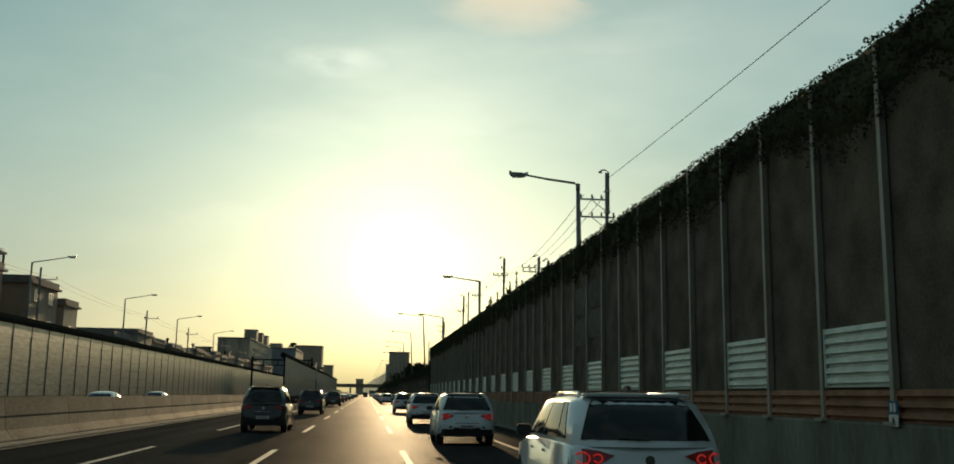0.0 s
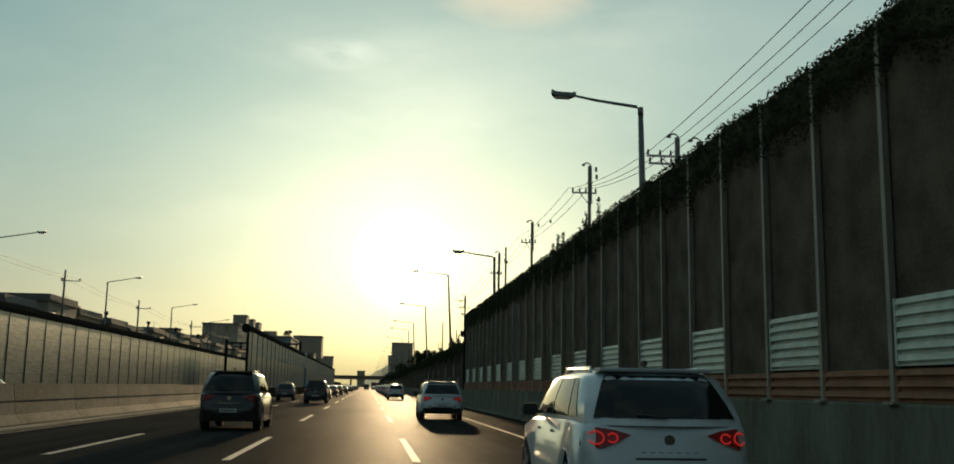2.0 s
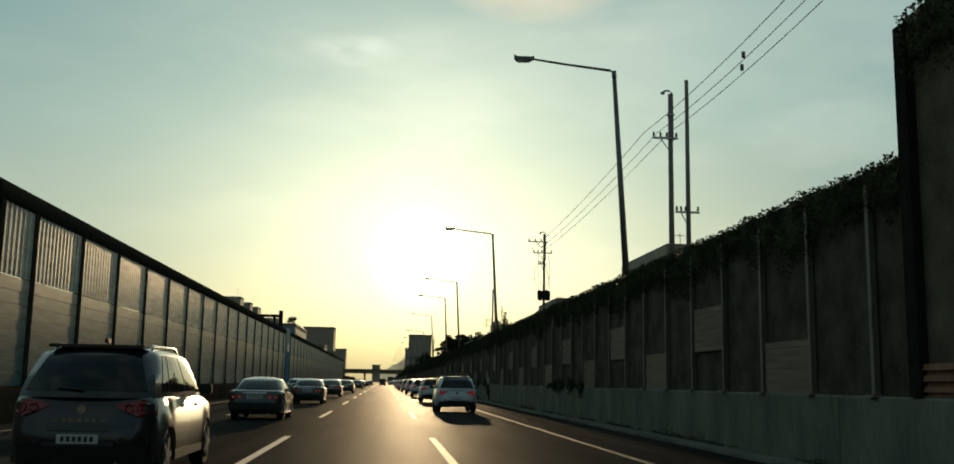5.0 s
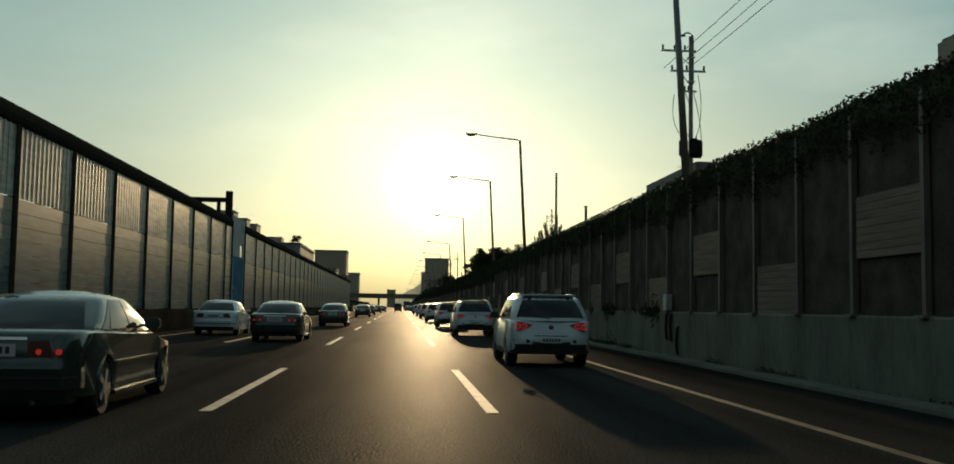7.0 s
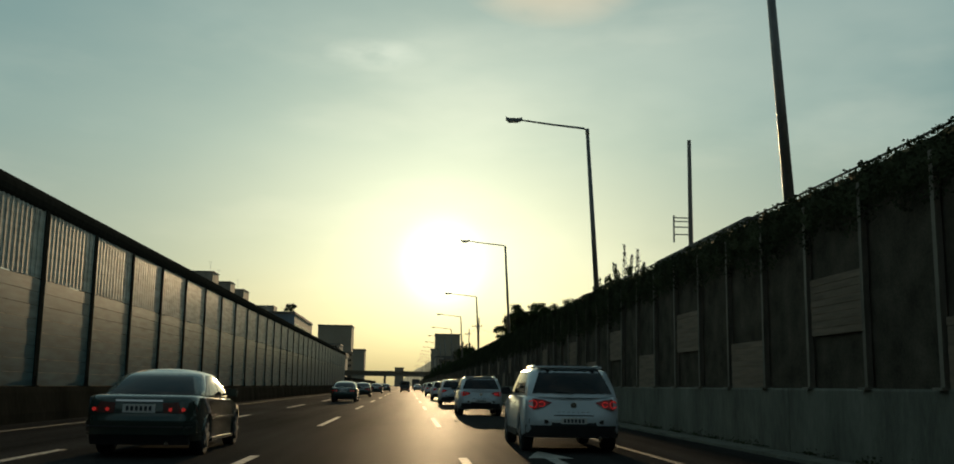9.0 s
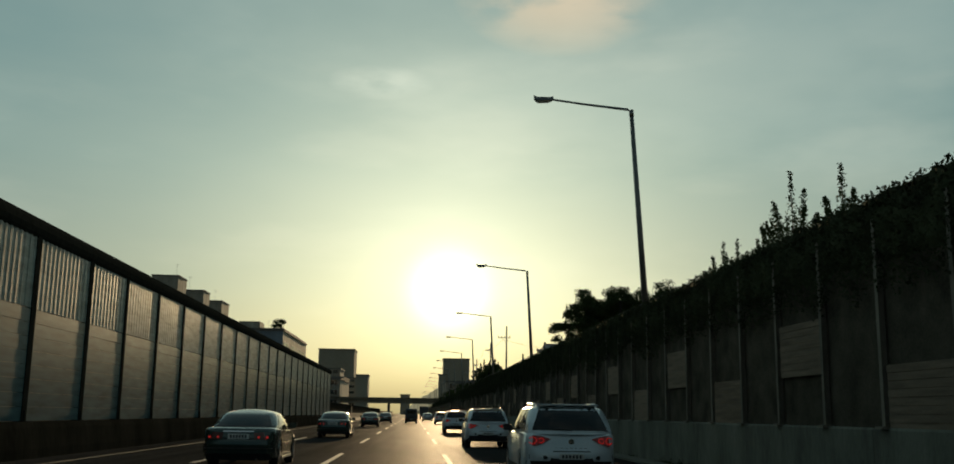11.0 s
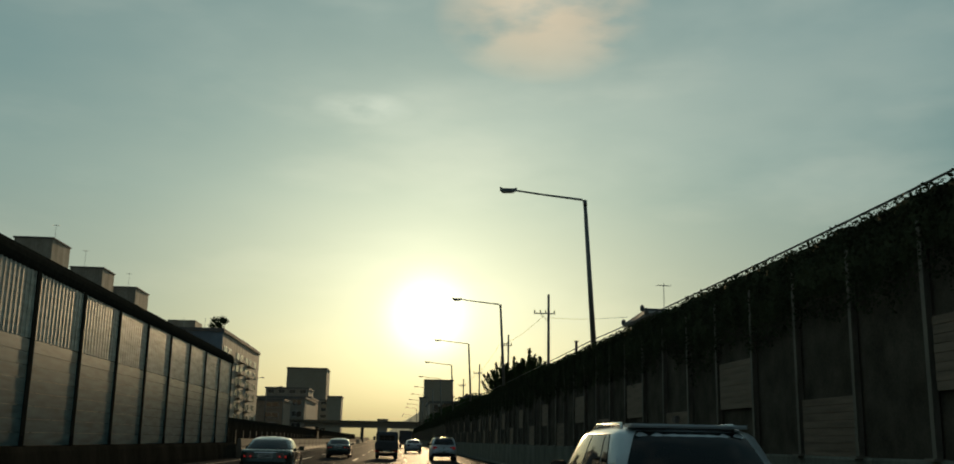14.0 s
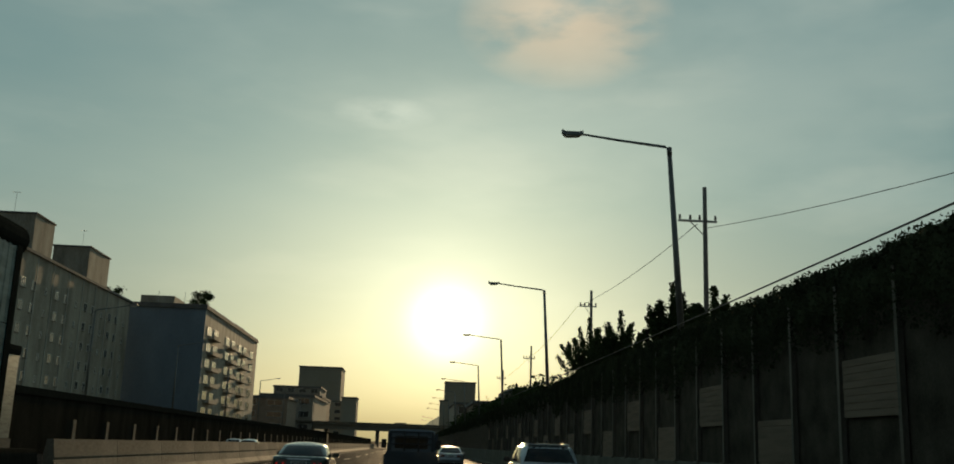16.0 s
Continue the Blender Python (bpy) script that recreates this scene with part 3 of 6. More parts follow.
# ivy over both barriers
def ivy(name, y0, y1, ztop, hang, fringe, size):
    """A thick uneven mat over the top of the barrier, and loose leaves on and below it."""
    def drop_at(v):
        return hang + 0.55 * noise.noise(Vector((v * 0.3, 5.0, 1.0))) + 0.4 * noise.noise(Vector((v * 1.3, 5.0, 1.0))) + 0.2 * noise.noise(Vector((v * 4.0, 5.0, 2.0)))

    def hump_at(v):
        return 0.07 * noise.noise(Vector((v * 0.45, 0.0, 9.0))) + 0.06 * noise.noise(Vector((v * 1.9, 0.0, 2.0))) + 0.05 * noise.noise(Vector((v * 6.0, 0.0, 4.0)))

    cols, rows = int((y1 - y0) / 0.16), 7
    verts, faces = [], []
    for i in range(cols + 1):
        v = y0 + (y1 - y0) * i / cols
        top, low_z = ztop + hump_at(v) - 0.03, ztop - max(0.15, drop_at(v) * 0.8)
        for j in range(rows + 1):
            u = j / rows
            bulge = 0.1 * math.sin(math.pi * min(1.0, u * 1.1)) ** 0.5 + 0.05 * noise.noise(Vector((v * 2.6, u * 4.0, 7.0)))
            verts.append((WX + 0.05 - bulge if 0 < j < rows else WX + 0.05, v, low_z + (top - low_z) * u))
        verts.append((WX + 0.24, v, top - 0.04))
        verts.append((WX + 0.24, v, ztop - 0.5))
    w = rows + 3
    for i in range(cols):
        for j in range(w - 1):
            p = i * w + j
            faces.append((p, p + 1, p + w + 1, p + w))
    m = int((y1 - y0) * fringe)
    yf = rng.uniform(y0, y1, m)
    hump = np.array([hump_at(v) for v in yf])
    drop = np.array([drop_at(v) * 1.15 for v in yf])
    zf = ztop - drop + (hump + drop) * rng.uniform(0, 1, m) ** 0.8
    loose = leaves_mesh(name, np.stack([WX + rng.uniform(-0.12, 0.0, m), yf, zf], 1), size, IVY, rng)
    n0 = len(verts)
    verts += [tuple(v.co) for v in loose.vertices]
    faces += [tuple(n0 + k for k in f.vertices) for f in loose.polygons]
    bpy.data.meshes.remove(loose)
    me = bpy.data.meshes.new(name)
    me.from_pydata(verts, [], faces)
    me.materials.append(IVY)
    return tagged(new(name, me), "dense dark green ivy hanging over the noise barrier", "ivy", kind="stuff")


ivy("ivy_tall", -5, 117.6, 6.92, 1.05, 700, 0.032)
ivy("ivy_low", 117.8, 225, 4.86, 0.9, 700, 0.032)
ivy("ivy_low", 225, 390, 5.02, 1.4, 900, 0.034)
ivy("ivy_low_far", 390, 640, 4.95, 1.0, 100, 0.09)


# weeds on the retaining wall and in the gutter
def weeds(name, y0, y1, x0, x1, zmid, up, down, n, size, label):
    """Ragged tufts along a line at zmid that climb and hang unevenly."""
    ys = rng.uniform(y0, y1, n)
    f = np.array([noise.noise(Vector((v * 0.8, x0, zmid))) + 0.5 * noise.noise(Vector((v * 2.7, x0, zmid))) for v in ys])
    keep = f + rng.normal(size=n) * 0.1 > 0.05
    ys, f = ys[keep], np.clip(f[keep], 0.1, 1.0)
    m = len(ys)
    u = np.clip(rng.normal(size=m) * 0.5, -1, 1)
    zs = zmid + np.where(u > 0, u * up, u * down) * f * 1.8
    pts = np.stack([rng.uniform(x0, x1, m), ys, np.maximum(zs, 0.06)], 1)
    return tagged(new(name, leaves_mesh(name, pts, size, IVY, rng)), label, "weeds", kind="stuff")


weeds("wall_weeds", 176.0, 186, 7.36, 7.5, 1.25, 0.5, 0.45, 7000, 0.03, "dark weeds creeping over the concrete wall")
weeds("wall_weeds", 141.0, 149, 7.36, 7.5, 1.25, 0.6, 0.5, 6000, 0.03, "dark weeds creeping over the concrete wall")
weeds("gutter_weeds", 178, 191, 7.1, 7.43, 0.1, 0.45, 0.0, 6000, 0.03, "dusty weeds growing in the gutter")
weeds("gutter_weeds", 120, 172, 7.25, 7.43, 0.08, 0.2, 0.0, 5000, 0.025, "dusty weeds growing in the gutter")
weeds("gutter_weeds", 205, 330, 7.25, 7.43, 0.08, 0.2, 0.0, 9000, 0.025, "dusty weeds growing in the gutter")

# small plates on the tall barrier
post_sign = thing("post_sign", "small blue and white marker plates on the barrier", "sign", at=(7.4, 13.7, 1.2))
part("lower_plate", boxes((-0.01, 0.0, -0.12, 0.12, 0.0, 0.16)), FRAME_W, post_sign, "white plate with a dark letter")
part("upper_plate", boxes((-0.01, 0.0, -0.12, 0.12, 0.17, 0.35)), SHEET_BLUE, post_sign, "blue plate with pale bars")
part("bracket", boxes((0.0, 0.08, -0.02, 0.02, 0.05, 0.3)), STEEL_GREY, post_sign)
part("plate_bars", boxes((-0.014, -0.01, -0.07, -0.01, 0.2, 0.32), (-0.014, -0.01, 0.02, 0.08, 0.2, 0.32)), FRAME_W, post_sign)
letter_data = bpy.data.curves.new("letter", "FONT")
letter_data.body, letter_data.size, letter_data.extrude, letter_data.align_x = "A", 0.15, 0.002, "CENTER"
letter_data.materials.append(STEEL_DARK)
letter = new("letter", letter_data)
letter.parent = post_sign
letter.matrix_local = pose(-0.013, 0.0, 0.025, 90, 0, -90)

# painted arrow in the near lane
arrow = bmesh.new()
av = [arrow.verts.new((2.6 + dx, 205.0 + dy, 0.006)) for dx, dy in ((-0.1, 0), (0.1, 0), (0.1, 3.2), (0.38, 3.2), (0.0, 5.0), (-0.38, 3.2), (-0.1, 3.2))]
arrow.faces.new(av)
ext = bmesh.ops.extrude_face_region(arrow, geom=list(arrow.faces))
for e in ext["geom"]:
    if isinstance(e, bmesh.types.BMVert):
        e.co.z = 0.0
solid("lane_arrow", arrow, ROADPAINT, "worn white arrow painted on the asphalt", "road marking")

# small things at the foot of the median barrier
weeds("median_weeds", 126.5, 131.4, -10.9, -10.2, 0.12, 0.6, 0.0, 2600, 0.04, "green weeds at the start of the median noise barrier")
reflector = thing("lane_reflector", "small white and red reflector on the barrier foot", "reflector", at=(-10.2, 206.9, 0.55))
part("plate", boxes((0.0, 0.02, -0.18, 0.18, 0.0, 0.16)), FRAME_W, reflector, "white plate")
part("stripe", boxes((0.02, 0.024, -0.18, 0.18, 0.05, 0.1)), RAIL_RED, reflector, "red stripe")
part("bracket", boxes((-0.1, 0.0, -0.02, 0.02, 0.04, 0.12)), STEEL_DARK, reflector)

# ---------------------------------------------------------------- street lamps
def lamp_meshes(name, height, arm, rise, side):
    """Parts of a street lamp; the arm reaches to side (-1 or 1)."""
    pole = tube(bmesh.new(), [(0, 0, 0), (0, 0, height * 0.5), (0, 0, height)], [0.12, 0.1, 0.075], 10)
    armb = tube(bmesh.new(), [(0, 0, height - 0.08), (side * 0.12, 0, height + 0.05), (side * arm * 0.5, 0, height + rise * 0.55), (side * (arm - 0.35), 0, height + rise)], [0.055, 0.05, 0.042, 0.035], 8)
    hx0, hx1 = arm - 0.6, arm + 0.1
    head = bmesh.new()
    pts = [(hx0, height + rise - 0.05, 0.06), (hx0 + 0.15, height + rise - 0.1, 0.15), (hx1 - 0.1, height + rise - 0.08, 0.16), (hx1, height + rise + 0.0, 0.08)]
    rows = []
    for x, z, w in pts:
        rows.append([head.verts.new((side * x, dy, z + dz)) for dy, dz in ((-w, 0), (w, 0), (w * 0.7, 0.13), (-w * 0.7, 0.13))])
    for r0, r1 in zip(rows, rows[1:]):
        for k in range(4):
            head.faces.new((r0[k], r0[(k + 1) % 4], r1[(k + 1) % 4], r1[k]))
    head.faces.new(rows[0][::-1])
    head.faces.new(rows[-1])
    lens = boxes((min(side * (hx0 + 0.18), side * (hx1 - 0.12)), max(side * (hx0 + 0.18), side * (hx1 - 0.12)), -0.11, 0.11, height + rise - 0.125, height + rise - 0.09))
    base = boxes((-0.2, 0.2, -0.2, 0.2, 0, 0.03), (-0.13, 0.13, -0.13, 0.13, 0.03, 0.5))
    collar = tube(bmesh.new(), [(0, 0, height - 0.22), (0, 0, height + 0.03)], [0.085, 0.085], 10)
    return [("pole", mesh_of("pole", pole, LAMP_STEEL, True)), ("arm", mesh_of("arm", armb, LAMP_STEEL, True)), ("lamp_head", mesh_of("lamp_head", head, LAMP_STEEL)),
            ("diffuser", mesh_of("diffuser", lens, FRAME_W)), ("base_plate", mesh_of("base_plate", base, LAMP_STEEL)), ("collar", mesh_of("collar", collar, LAMP_STEEL, True))]


def lamps(group, height, arm, rise, side, x, z0, ys, lean=0.0):
    first = None
    for y in ys:
        m = pose(x, y, z0, 0, lean, 0)
        if first is None:
            first = thing("street_lamp", "grey steel street lamp with a single cranked arm", "street lamp", group, at=(x, y, z0))
            first.rotation_euler = (0, radians(lean), 0)
            for n, me in lamp_meshes("street_lamp", height, arm, rise, side):
                part(n, me, None, first)
        else:
            copy_thing(first, m)


lamps("lamps above the tall noise barrier", 5.2, 2.5, 0.35, -1, 7.8, 4.2, (35.9, 68.5, 101.8), -0.8)
lamps("lamps along the near noise barrier", 8.0, 3.4, 0.52, -1, 8.05, 4.2, (136.6, 175.2, 211.0, 232.0, 267.8), -3.2)
lamps("lamps along the near noise barrier", 6.95, 3.4, 0.52, -1, 8.05, 4.2, (301.2, 333.8, 365.8, 396.0, 425.5, 456, 487, 518, 549, 580, 612, 700, 740), -3.2)
lamps("lamps beyond the far noise barrier", 9.1, 3.5, 0.6, 1, -28.6, 3.0, (54, 87, 119.9, 152.5, 188.4, 222, 255, 288, 322, 356, 390, 424, 456, 490, 523, 559, 593, 628))

# ---------------------------------------------------------------- utility poles and wires
def utility_pole(x, y, z0, ztop, arms, hook=0, transformer=False, r=0.13):
    """arms: rows of (height, reach to the left, reach to the right)."""
    p = thing("utility_pole", "grey concrete utility pole with steel crossarms and insulators" if arms else "bare grey concrete utility pole", "utility pole", "poles along the street", at=(x, y, z0))
    h = ztop - z0
    part("shaft", tube(bmesh.new(), [(0, 0, 0), (0, 0, h)], [r * 1.15, r * 0.8], 10), WOODPOLE, p, smooth=True)
    for za, a, b in arms:
        za -= z0
        part("crossarm", boxes((-a, b, -0.05, 0.05, za - 0.05, za + 0.05)), STEEL_GREY, p)
        bm = bmesh.new()
        tube(bm, [(-a * 0.55, 0.02, za - 0.03), (0, 0.05, za - 0.75)], 0.025, 6)
        part("brace", bm, STEEL_GREY, p)
        xs = [-a + 0.08, -a * 0.55, -a * 0.2] + ([b - 0.08] if b > 0.35 else [])
        for ix in xs:
            bm = tube(bmesh.new(), [(ix, 0, za + 0.05), (ix, 0, za + 0.14), (ix, 0, za + 0.2), (ix, 0, za + 0.3)], [0.03, 0.075, 0.05, 0.06], 8)
            part("insulator", bm, INSULATOR, p, smooth=True)
    if hook:
        s = -1
        pts = [(0.13, 0, h - 2.6), (0.13, 0, h - 0.1)] + [(0.13 - 0.3 * (1 - math.cos(a)), 0, h - 0.1 + 0.3 * math.sin(a)) for a in np.linspace(0.3, 2.5, 7)]
        part("hooked_tube", tube(bmesh.new(), pts, 0.045, 8), LAMP_STEEL, p, smooth=True)
        part("lamp_head", boxes((-0.52, -0.3, -0.07, 0.07, h - 0.02, h + 0.1)), LAMP_STEEL, p, bevel=0.02)
        for zc in (h - 2.5, h - 1.2):
            part("clamp", boxes((-0.17, 0.2, -0.17, 0.17, zc, zc + 0.06)), STEEL_GREY, p)
    if transformer:
        for sx, sy in ((-0.4, 0.0), (0.4, 0.05), (0.02, -0.42)):
            can = tube(bmesh.new(), [(sx, sy, 5.3), (sx, sy, 5.35), (sx, sy, 6.1), (sx, sy, 6.18)], [0.2, 0.25, 0.25, 0.15], 12)
            part("transformer_can", can, STEEL_DARK, p, "dark pole-mounted transformer")
            part("bushing", tube(bmesh.new(), [(sx - 0.09, sy, 6.12), (sx - 0.09, sy, 6.22), (sx - 0.09, sy, 6.4)], [0.04, 0.06, 0.025], 6), INSULATOR, p)
        part("bracket", boxes((-0.55, 0.55, -0.06, 0.06, 5.2, 5.3), (-0.06, 0.06, -0.5, 0.0, 5.2, 5.3)), STEEL_DARK, p)
        for k, (xa, za, xb, zb) in enumerate(((-0.5, 6.4, -0.9, 8.6), (0.3, 6.4, 0.4, 9.7), (-0.1, 6.3, -0.55, 9.75), (0.5, 5.3, 0.16, 8.7))):
            mid = ((xa + xb) / 2 + (0.45 if k % 2 else -0.45), 0.1, (za + zb) / 2 - 0.5)
            pts = [Vector((xa, 0, za)) * (1 - s) ** 2 + Vector(mid) * 2 * s * (1 - s) + Vector((xb, 0, zb)) * s * s for s in np.linspace(0, 1, 9)]
            part("jumper_cable", tube(bmesh.new(), pts, 0.02, 5), CABLE, p)
    return p


utility_pole(14.5, 58.8, 4.2, 15.3, [(13.6, 1.7, 0.1), (12.5, 1.7, 0.5)], hook=1)
utility_pole(15.6, 89.6, 4.2, 14.3, [(13.3, 1.6, 0.9), (12.9, 1.5, 0.6)], hook=1)
utility_pole(16.2, 88.0, 4.2, 13.7, [], hook=1)
utility_pole(14.45, 104.8, 4.2, 16.2, [(14.35, 1.2, 0.5)], hook=1)
utility_pole(14.5, 128.5, 4.2, 16.3, [(14.45, 1.0, 0.4)], hook=1)
utility_pole(14.9, 154.3, 4.2, 17.0, [(14.55, 1.0, 0.4)], hook=1, r=0.15)
utility_pole(15.6, 153.6, 4.2, 17.6, [(10.4, 0.7, 0.6)])
utility_pole(15.3, 198.8, 4.2, 16.0, [(15.2, 1.6, 0.3), (14.1, 1.1, 0.8), (13.0, 0.6, 0.3)], hook=1, transformer=True)
rack_pole = utility_pole(15.0, 242.0, 4.2, 14.5, [])
for zr in (5.1, 5.5, 5.8, 6.0):
    part("rack_bar", boxes((-0.9, -0.1, -0.03, 0.03, zr, zr + 0.06)), STEEL_GREY, rack_pole)
part("rack_upright", boxes((-0.95, -0.87, -0.04, 0.04, 4.7, 6.15)), STEEL_GREY, rack_pole)
utility_pole(13.8, 382.2, 4.2, 14.5, [(12.75, 1.35, 0.6)])
utility_pole(13.8, 413.3, 4.2, 14.1, [(12.8, 0.95, 0.45)])
utility_pole(13.8, 453.0, 4.2, 13.5, [(12.0, 0.95, 0.45)])
utility_pole(13.8, 489.0, 4.2, 13.3, [(12.0, 0.95, 0.45)])
for yy, zz in ((72, 13.9), (103, 13.6), (152, 13.3), (187, 13.0), (230, 12.9), (275, 12.9)):
    utility_pole(-33.0, yy, 3.0, zz, [(zz - 1.2, 0.4, 1.7)], hook=0)


def wire(points, sag, r=0.016):
    bm = bmesh.new()
    for a, b in zip(points, points[1:]):
        a, b = Vector(a), Vector(b)
        n = 10
        tube(bm, [a.lerp(b, i / n) - Vector((0, 0, sag * 4 * (i / n) * (1 - i / n))) for i in range(n + 1)], r, 4)
    return tagged(new("overhead_wire", mesh_of("overhead_wire", bm, CABLE)), "thin black overhead wire strung between poles", "wire", "overhead wires")


line = [(14.5, -20), (14.5, 58.8), (15.6, 89.6), (14.45, 104.8), (14.5, 128.5), (14.9, 154.3), (15.3, 198.8)]
zline = [13.9, 13.85, 13.55, 14.6, 14.7, 14.8, 14.25]
for dx in (-1.45, -0.75, -0.15):
    wire([(x + dx, y, z) for (x, y), z in zip(line[1:], zline[1:])], 0.35)
wire([(14.5, -20, 14.2), (14.5, 58.8, 14.9)], 0.4)
for i, (yy, dx) in enumerate(((97.5, -1.3), (99.5, -0.8), (116, -0.6), (118, -1.2), (140, -0.9), (141.5, -0.4))):
    cl = thing("wire_marker", "small dark marker clamped on an overhead wire", "marker", "markers on the wires", at=(14.5 + dx * 1.0, yy, 14.3))
    part("plate", boxes((-0.07, 0.07, -0.02, 0.02, -0.16, 0.12)), INSULATOR, cl)
for dx in (0.2, 1.4):
    wire([(-33 + dx, yy, zz) for yy, zz in ((-20, 13.0), (72, 12.9), (103, 12.6), (152, 12.3), (187, 12.0), (230, 11.9), (275, 11.9))], 0.5)
wire([(7.62, 180, 5.0), (7.62, 232, 5.05), (7.62, 270, 5.1), (7.62, 300, 5.2), (7.62, 332, 5.25), (7.62, 420, 5.5)], 0.1, 0.02)
wire([(13.4, 382.2, 12.6), (12.6, 413.3, 12.7), (13.3, 453, 11.9), (13.3, 489, 11.9)], 0.4)
wire([(13.8, 382.2, 12.4), (16.3, 362.4, 10.1)], 0.15)

stub = None
for yy in (188.6, 270.5, 303.9, 336.0, 369.0):
    if stub is None:
        stub = thing("cable_post", "short dark steel post carrying a cable above the barrier", "post", "cable posts along the barrier", at=(7.7, yy, 4.2))
        part("shaft", tube(bmesh.new(), [(0, 0, 0), (0, 0, 1.36)], 0.055, 8), STEEL_DARK, stub)
        part("cap", boxes((-0.08, 0.08, -0.08, 0.08, 1.36, 1.4)), STEEL_DARK, stub)
    else:
        copy_thing(stub, pose(7.7, yy, 4.2))

# ---------------------------------------------------------------- plants
def crown_points(tips, spread, n):
    pts = []
    for _ in range(n):
        c = tips[rng.integers(len(tips))]
        pts.append((c[0] + rng.normal() * spread, c[1] + rng.normal() * spread, c[2] + rng.normal() * spread * 0.8))
    return pts


def upright_tree(x, y, z0, ztop, width, n=900, leaf=0.07):
    """A slender tree of many steep shoots, each a leafy spire."""
    t = thing("young_tree", "slender young tree with upright leafy shoots", "tree", "young trees behind the barrier", at=(x, y, z0))
    h = ztop - z0
    bm = tube(bmesh.new(), [(0, 0, 0), (0.05, 0.03, h * 0.5), (0, 0, h * 0.97)], [0.08, 0.05, 0.01], 7)
    pts = []
    shoots = [((0, 0, h * 0.3), (0.02, 0, h * 0.6), (0, 0, h * 0.985))]
    for k in range(24):
        a = 2.4 * k + rng.uniform(-0.4, 0.4)
        reach = width * (0.25 + 0.75 * ((k + 0.5) / 24) ** 0.6)
        top = h * (0.95 - 0.34 * (reach / width) ** 1.3 + rng.uniform(-0.07, 0.04))
        zb = max(0.08 * h, top - h * rng.uniform(0.4, 0.6))
        tip = (reach * math.cos(a), reach * math.sin(a), top)
        shoots.append(((0, 0, zb), (tip[0] * 0.5, tip[1] * 0.5, zb + (top - zb) * 0.42), tip))
    per = max(30, n // 25)
    for a, m, b in shoots:
        tube(bm, [a, m, b], [0.022, 0.014, 0.004], 5)
        a, m, b = np.array(a), np.array(m), np.array(b)
        for s in rng.uniform(0.1, 0.99, per) ** 0.85:
            c = a * (1 - s) ** 2 + 2 * s * (1 - s) * m + s * s * b
            wide = 0.06 + 0.2 * width * (1 - s) ** 1.3
            pts.append(c + rng.normal(size=3) * np.array((wide, wide, 0.05)))
    part("trunk", bm, BARK, t)
    part("crown", leaves_mesh("crown", pts, leaf, LEAF, rng), None, t)
    return t


def broad_tree(x, y, z0, ztop, rx, ry, n, leaf=0.11):
    """A spreading tree with layered clumps and gaps of sky."""
    t = thing("broadleaf_tree", "spreading broadleaf tree with layered dark green clumps", "tree", at=(x, y, z0))
    h = ztop - z0
    bm = tube(bmesh.new(), [(0, 0, 0), (0.08, 0.1, h * 0.3), (-0.05, 0.3, h * 0.62)], [0.2, 0.16, 0.08], 9)
    tips = []
    for k in range(72):
        a = 2 * math.pi * k / 24 + rng.uniform(-0.3, 0.3)
        s = math.sqrt(rng.uniform(0.03, 1.0))
        tip = Vector((rx * s * math.cos(a), ry * s * math.sin(a), h * (0.96 - 0.40 * s * s - rng.uniform(-0.03, 0.2))))
        tip.z = max(tip.z, h * 0.12)
        root = Vector((0, 0.1, min(h * rng.uniform(0.2, 0.5), tip.z + 0.3)))
        mid = root.lerp(tip, 0.55) + Vector((0, 0, 0.2))
        tube(bm, [root, mid, tip], [0.06, 0.035, 0.012], 6)
        for s2 in (0.55, 0.75, 0.9, 1.0):
            p = root.lerp(tip, s2)
            tips.append((p.x + rng.normal() * 0.22, p.y + rng.normal() * 0.3, p.z + 0.1 + rng.normal() * 0.08))
    pts = []
    for c in tips:
        m = int(n / len(tips) * rng.uniform(0.4, 1.6))
        q = np.clip(rng.normal(size=(m, 3)), -1.7, 1.7) * np.array((0.26, 0.32, 0.15)) + np.array(c)
        q[:, 2] -= 0.12 * ((q[:, 0] - c[0]) ** 2 + (q[:, 1] - c[1]) ** 2)
        pts.extend(q)
    part("trunk", bm, BARK, t)
    part("crown", leaves_mesh("crown", pts, leaf, LEAF, rng), None, t)
    return t


broad_tree(15.3, 310.4, 4.2, 11.7, 4.5, 3.2, 84000, 0.066)
broad_tree(19.2, 310.4, 4.2, 12.0, 4.0, 3.2, 56000, 0.066)
for x, y, zt, w in ((22.0, 289.5, 16.0, 2.4), (21.5, 281.6, 14.4, 1.9), (22.0, 302.5, 14.0, 2.0), (22.0, 299.5, 13.7, 2.0), (22.2, 296.0, 13.1, 2.0),
                    (12.0, 404, 10.8, 2.4), (12.0, 381.7, 9.6, 1.7), (12.0, 375.2, 8.4, 1.6), (12.2, 394.5, 10.0, 2.2), 
                    (17.2, 113.8, 16.2, 2.2), (16.8, 116.2, 15.4, 2.0), (14.4, 115.4, 13.3, 1.9), (14.6, 118.6, 13.1, 1.8), (16.0, 121.5, 14.6, 2.0)):
    upright_tree(x, y, 4.2, zt, w, 13000, 0.085)


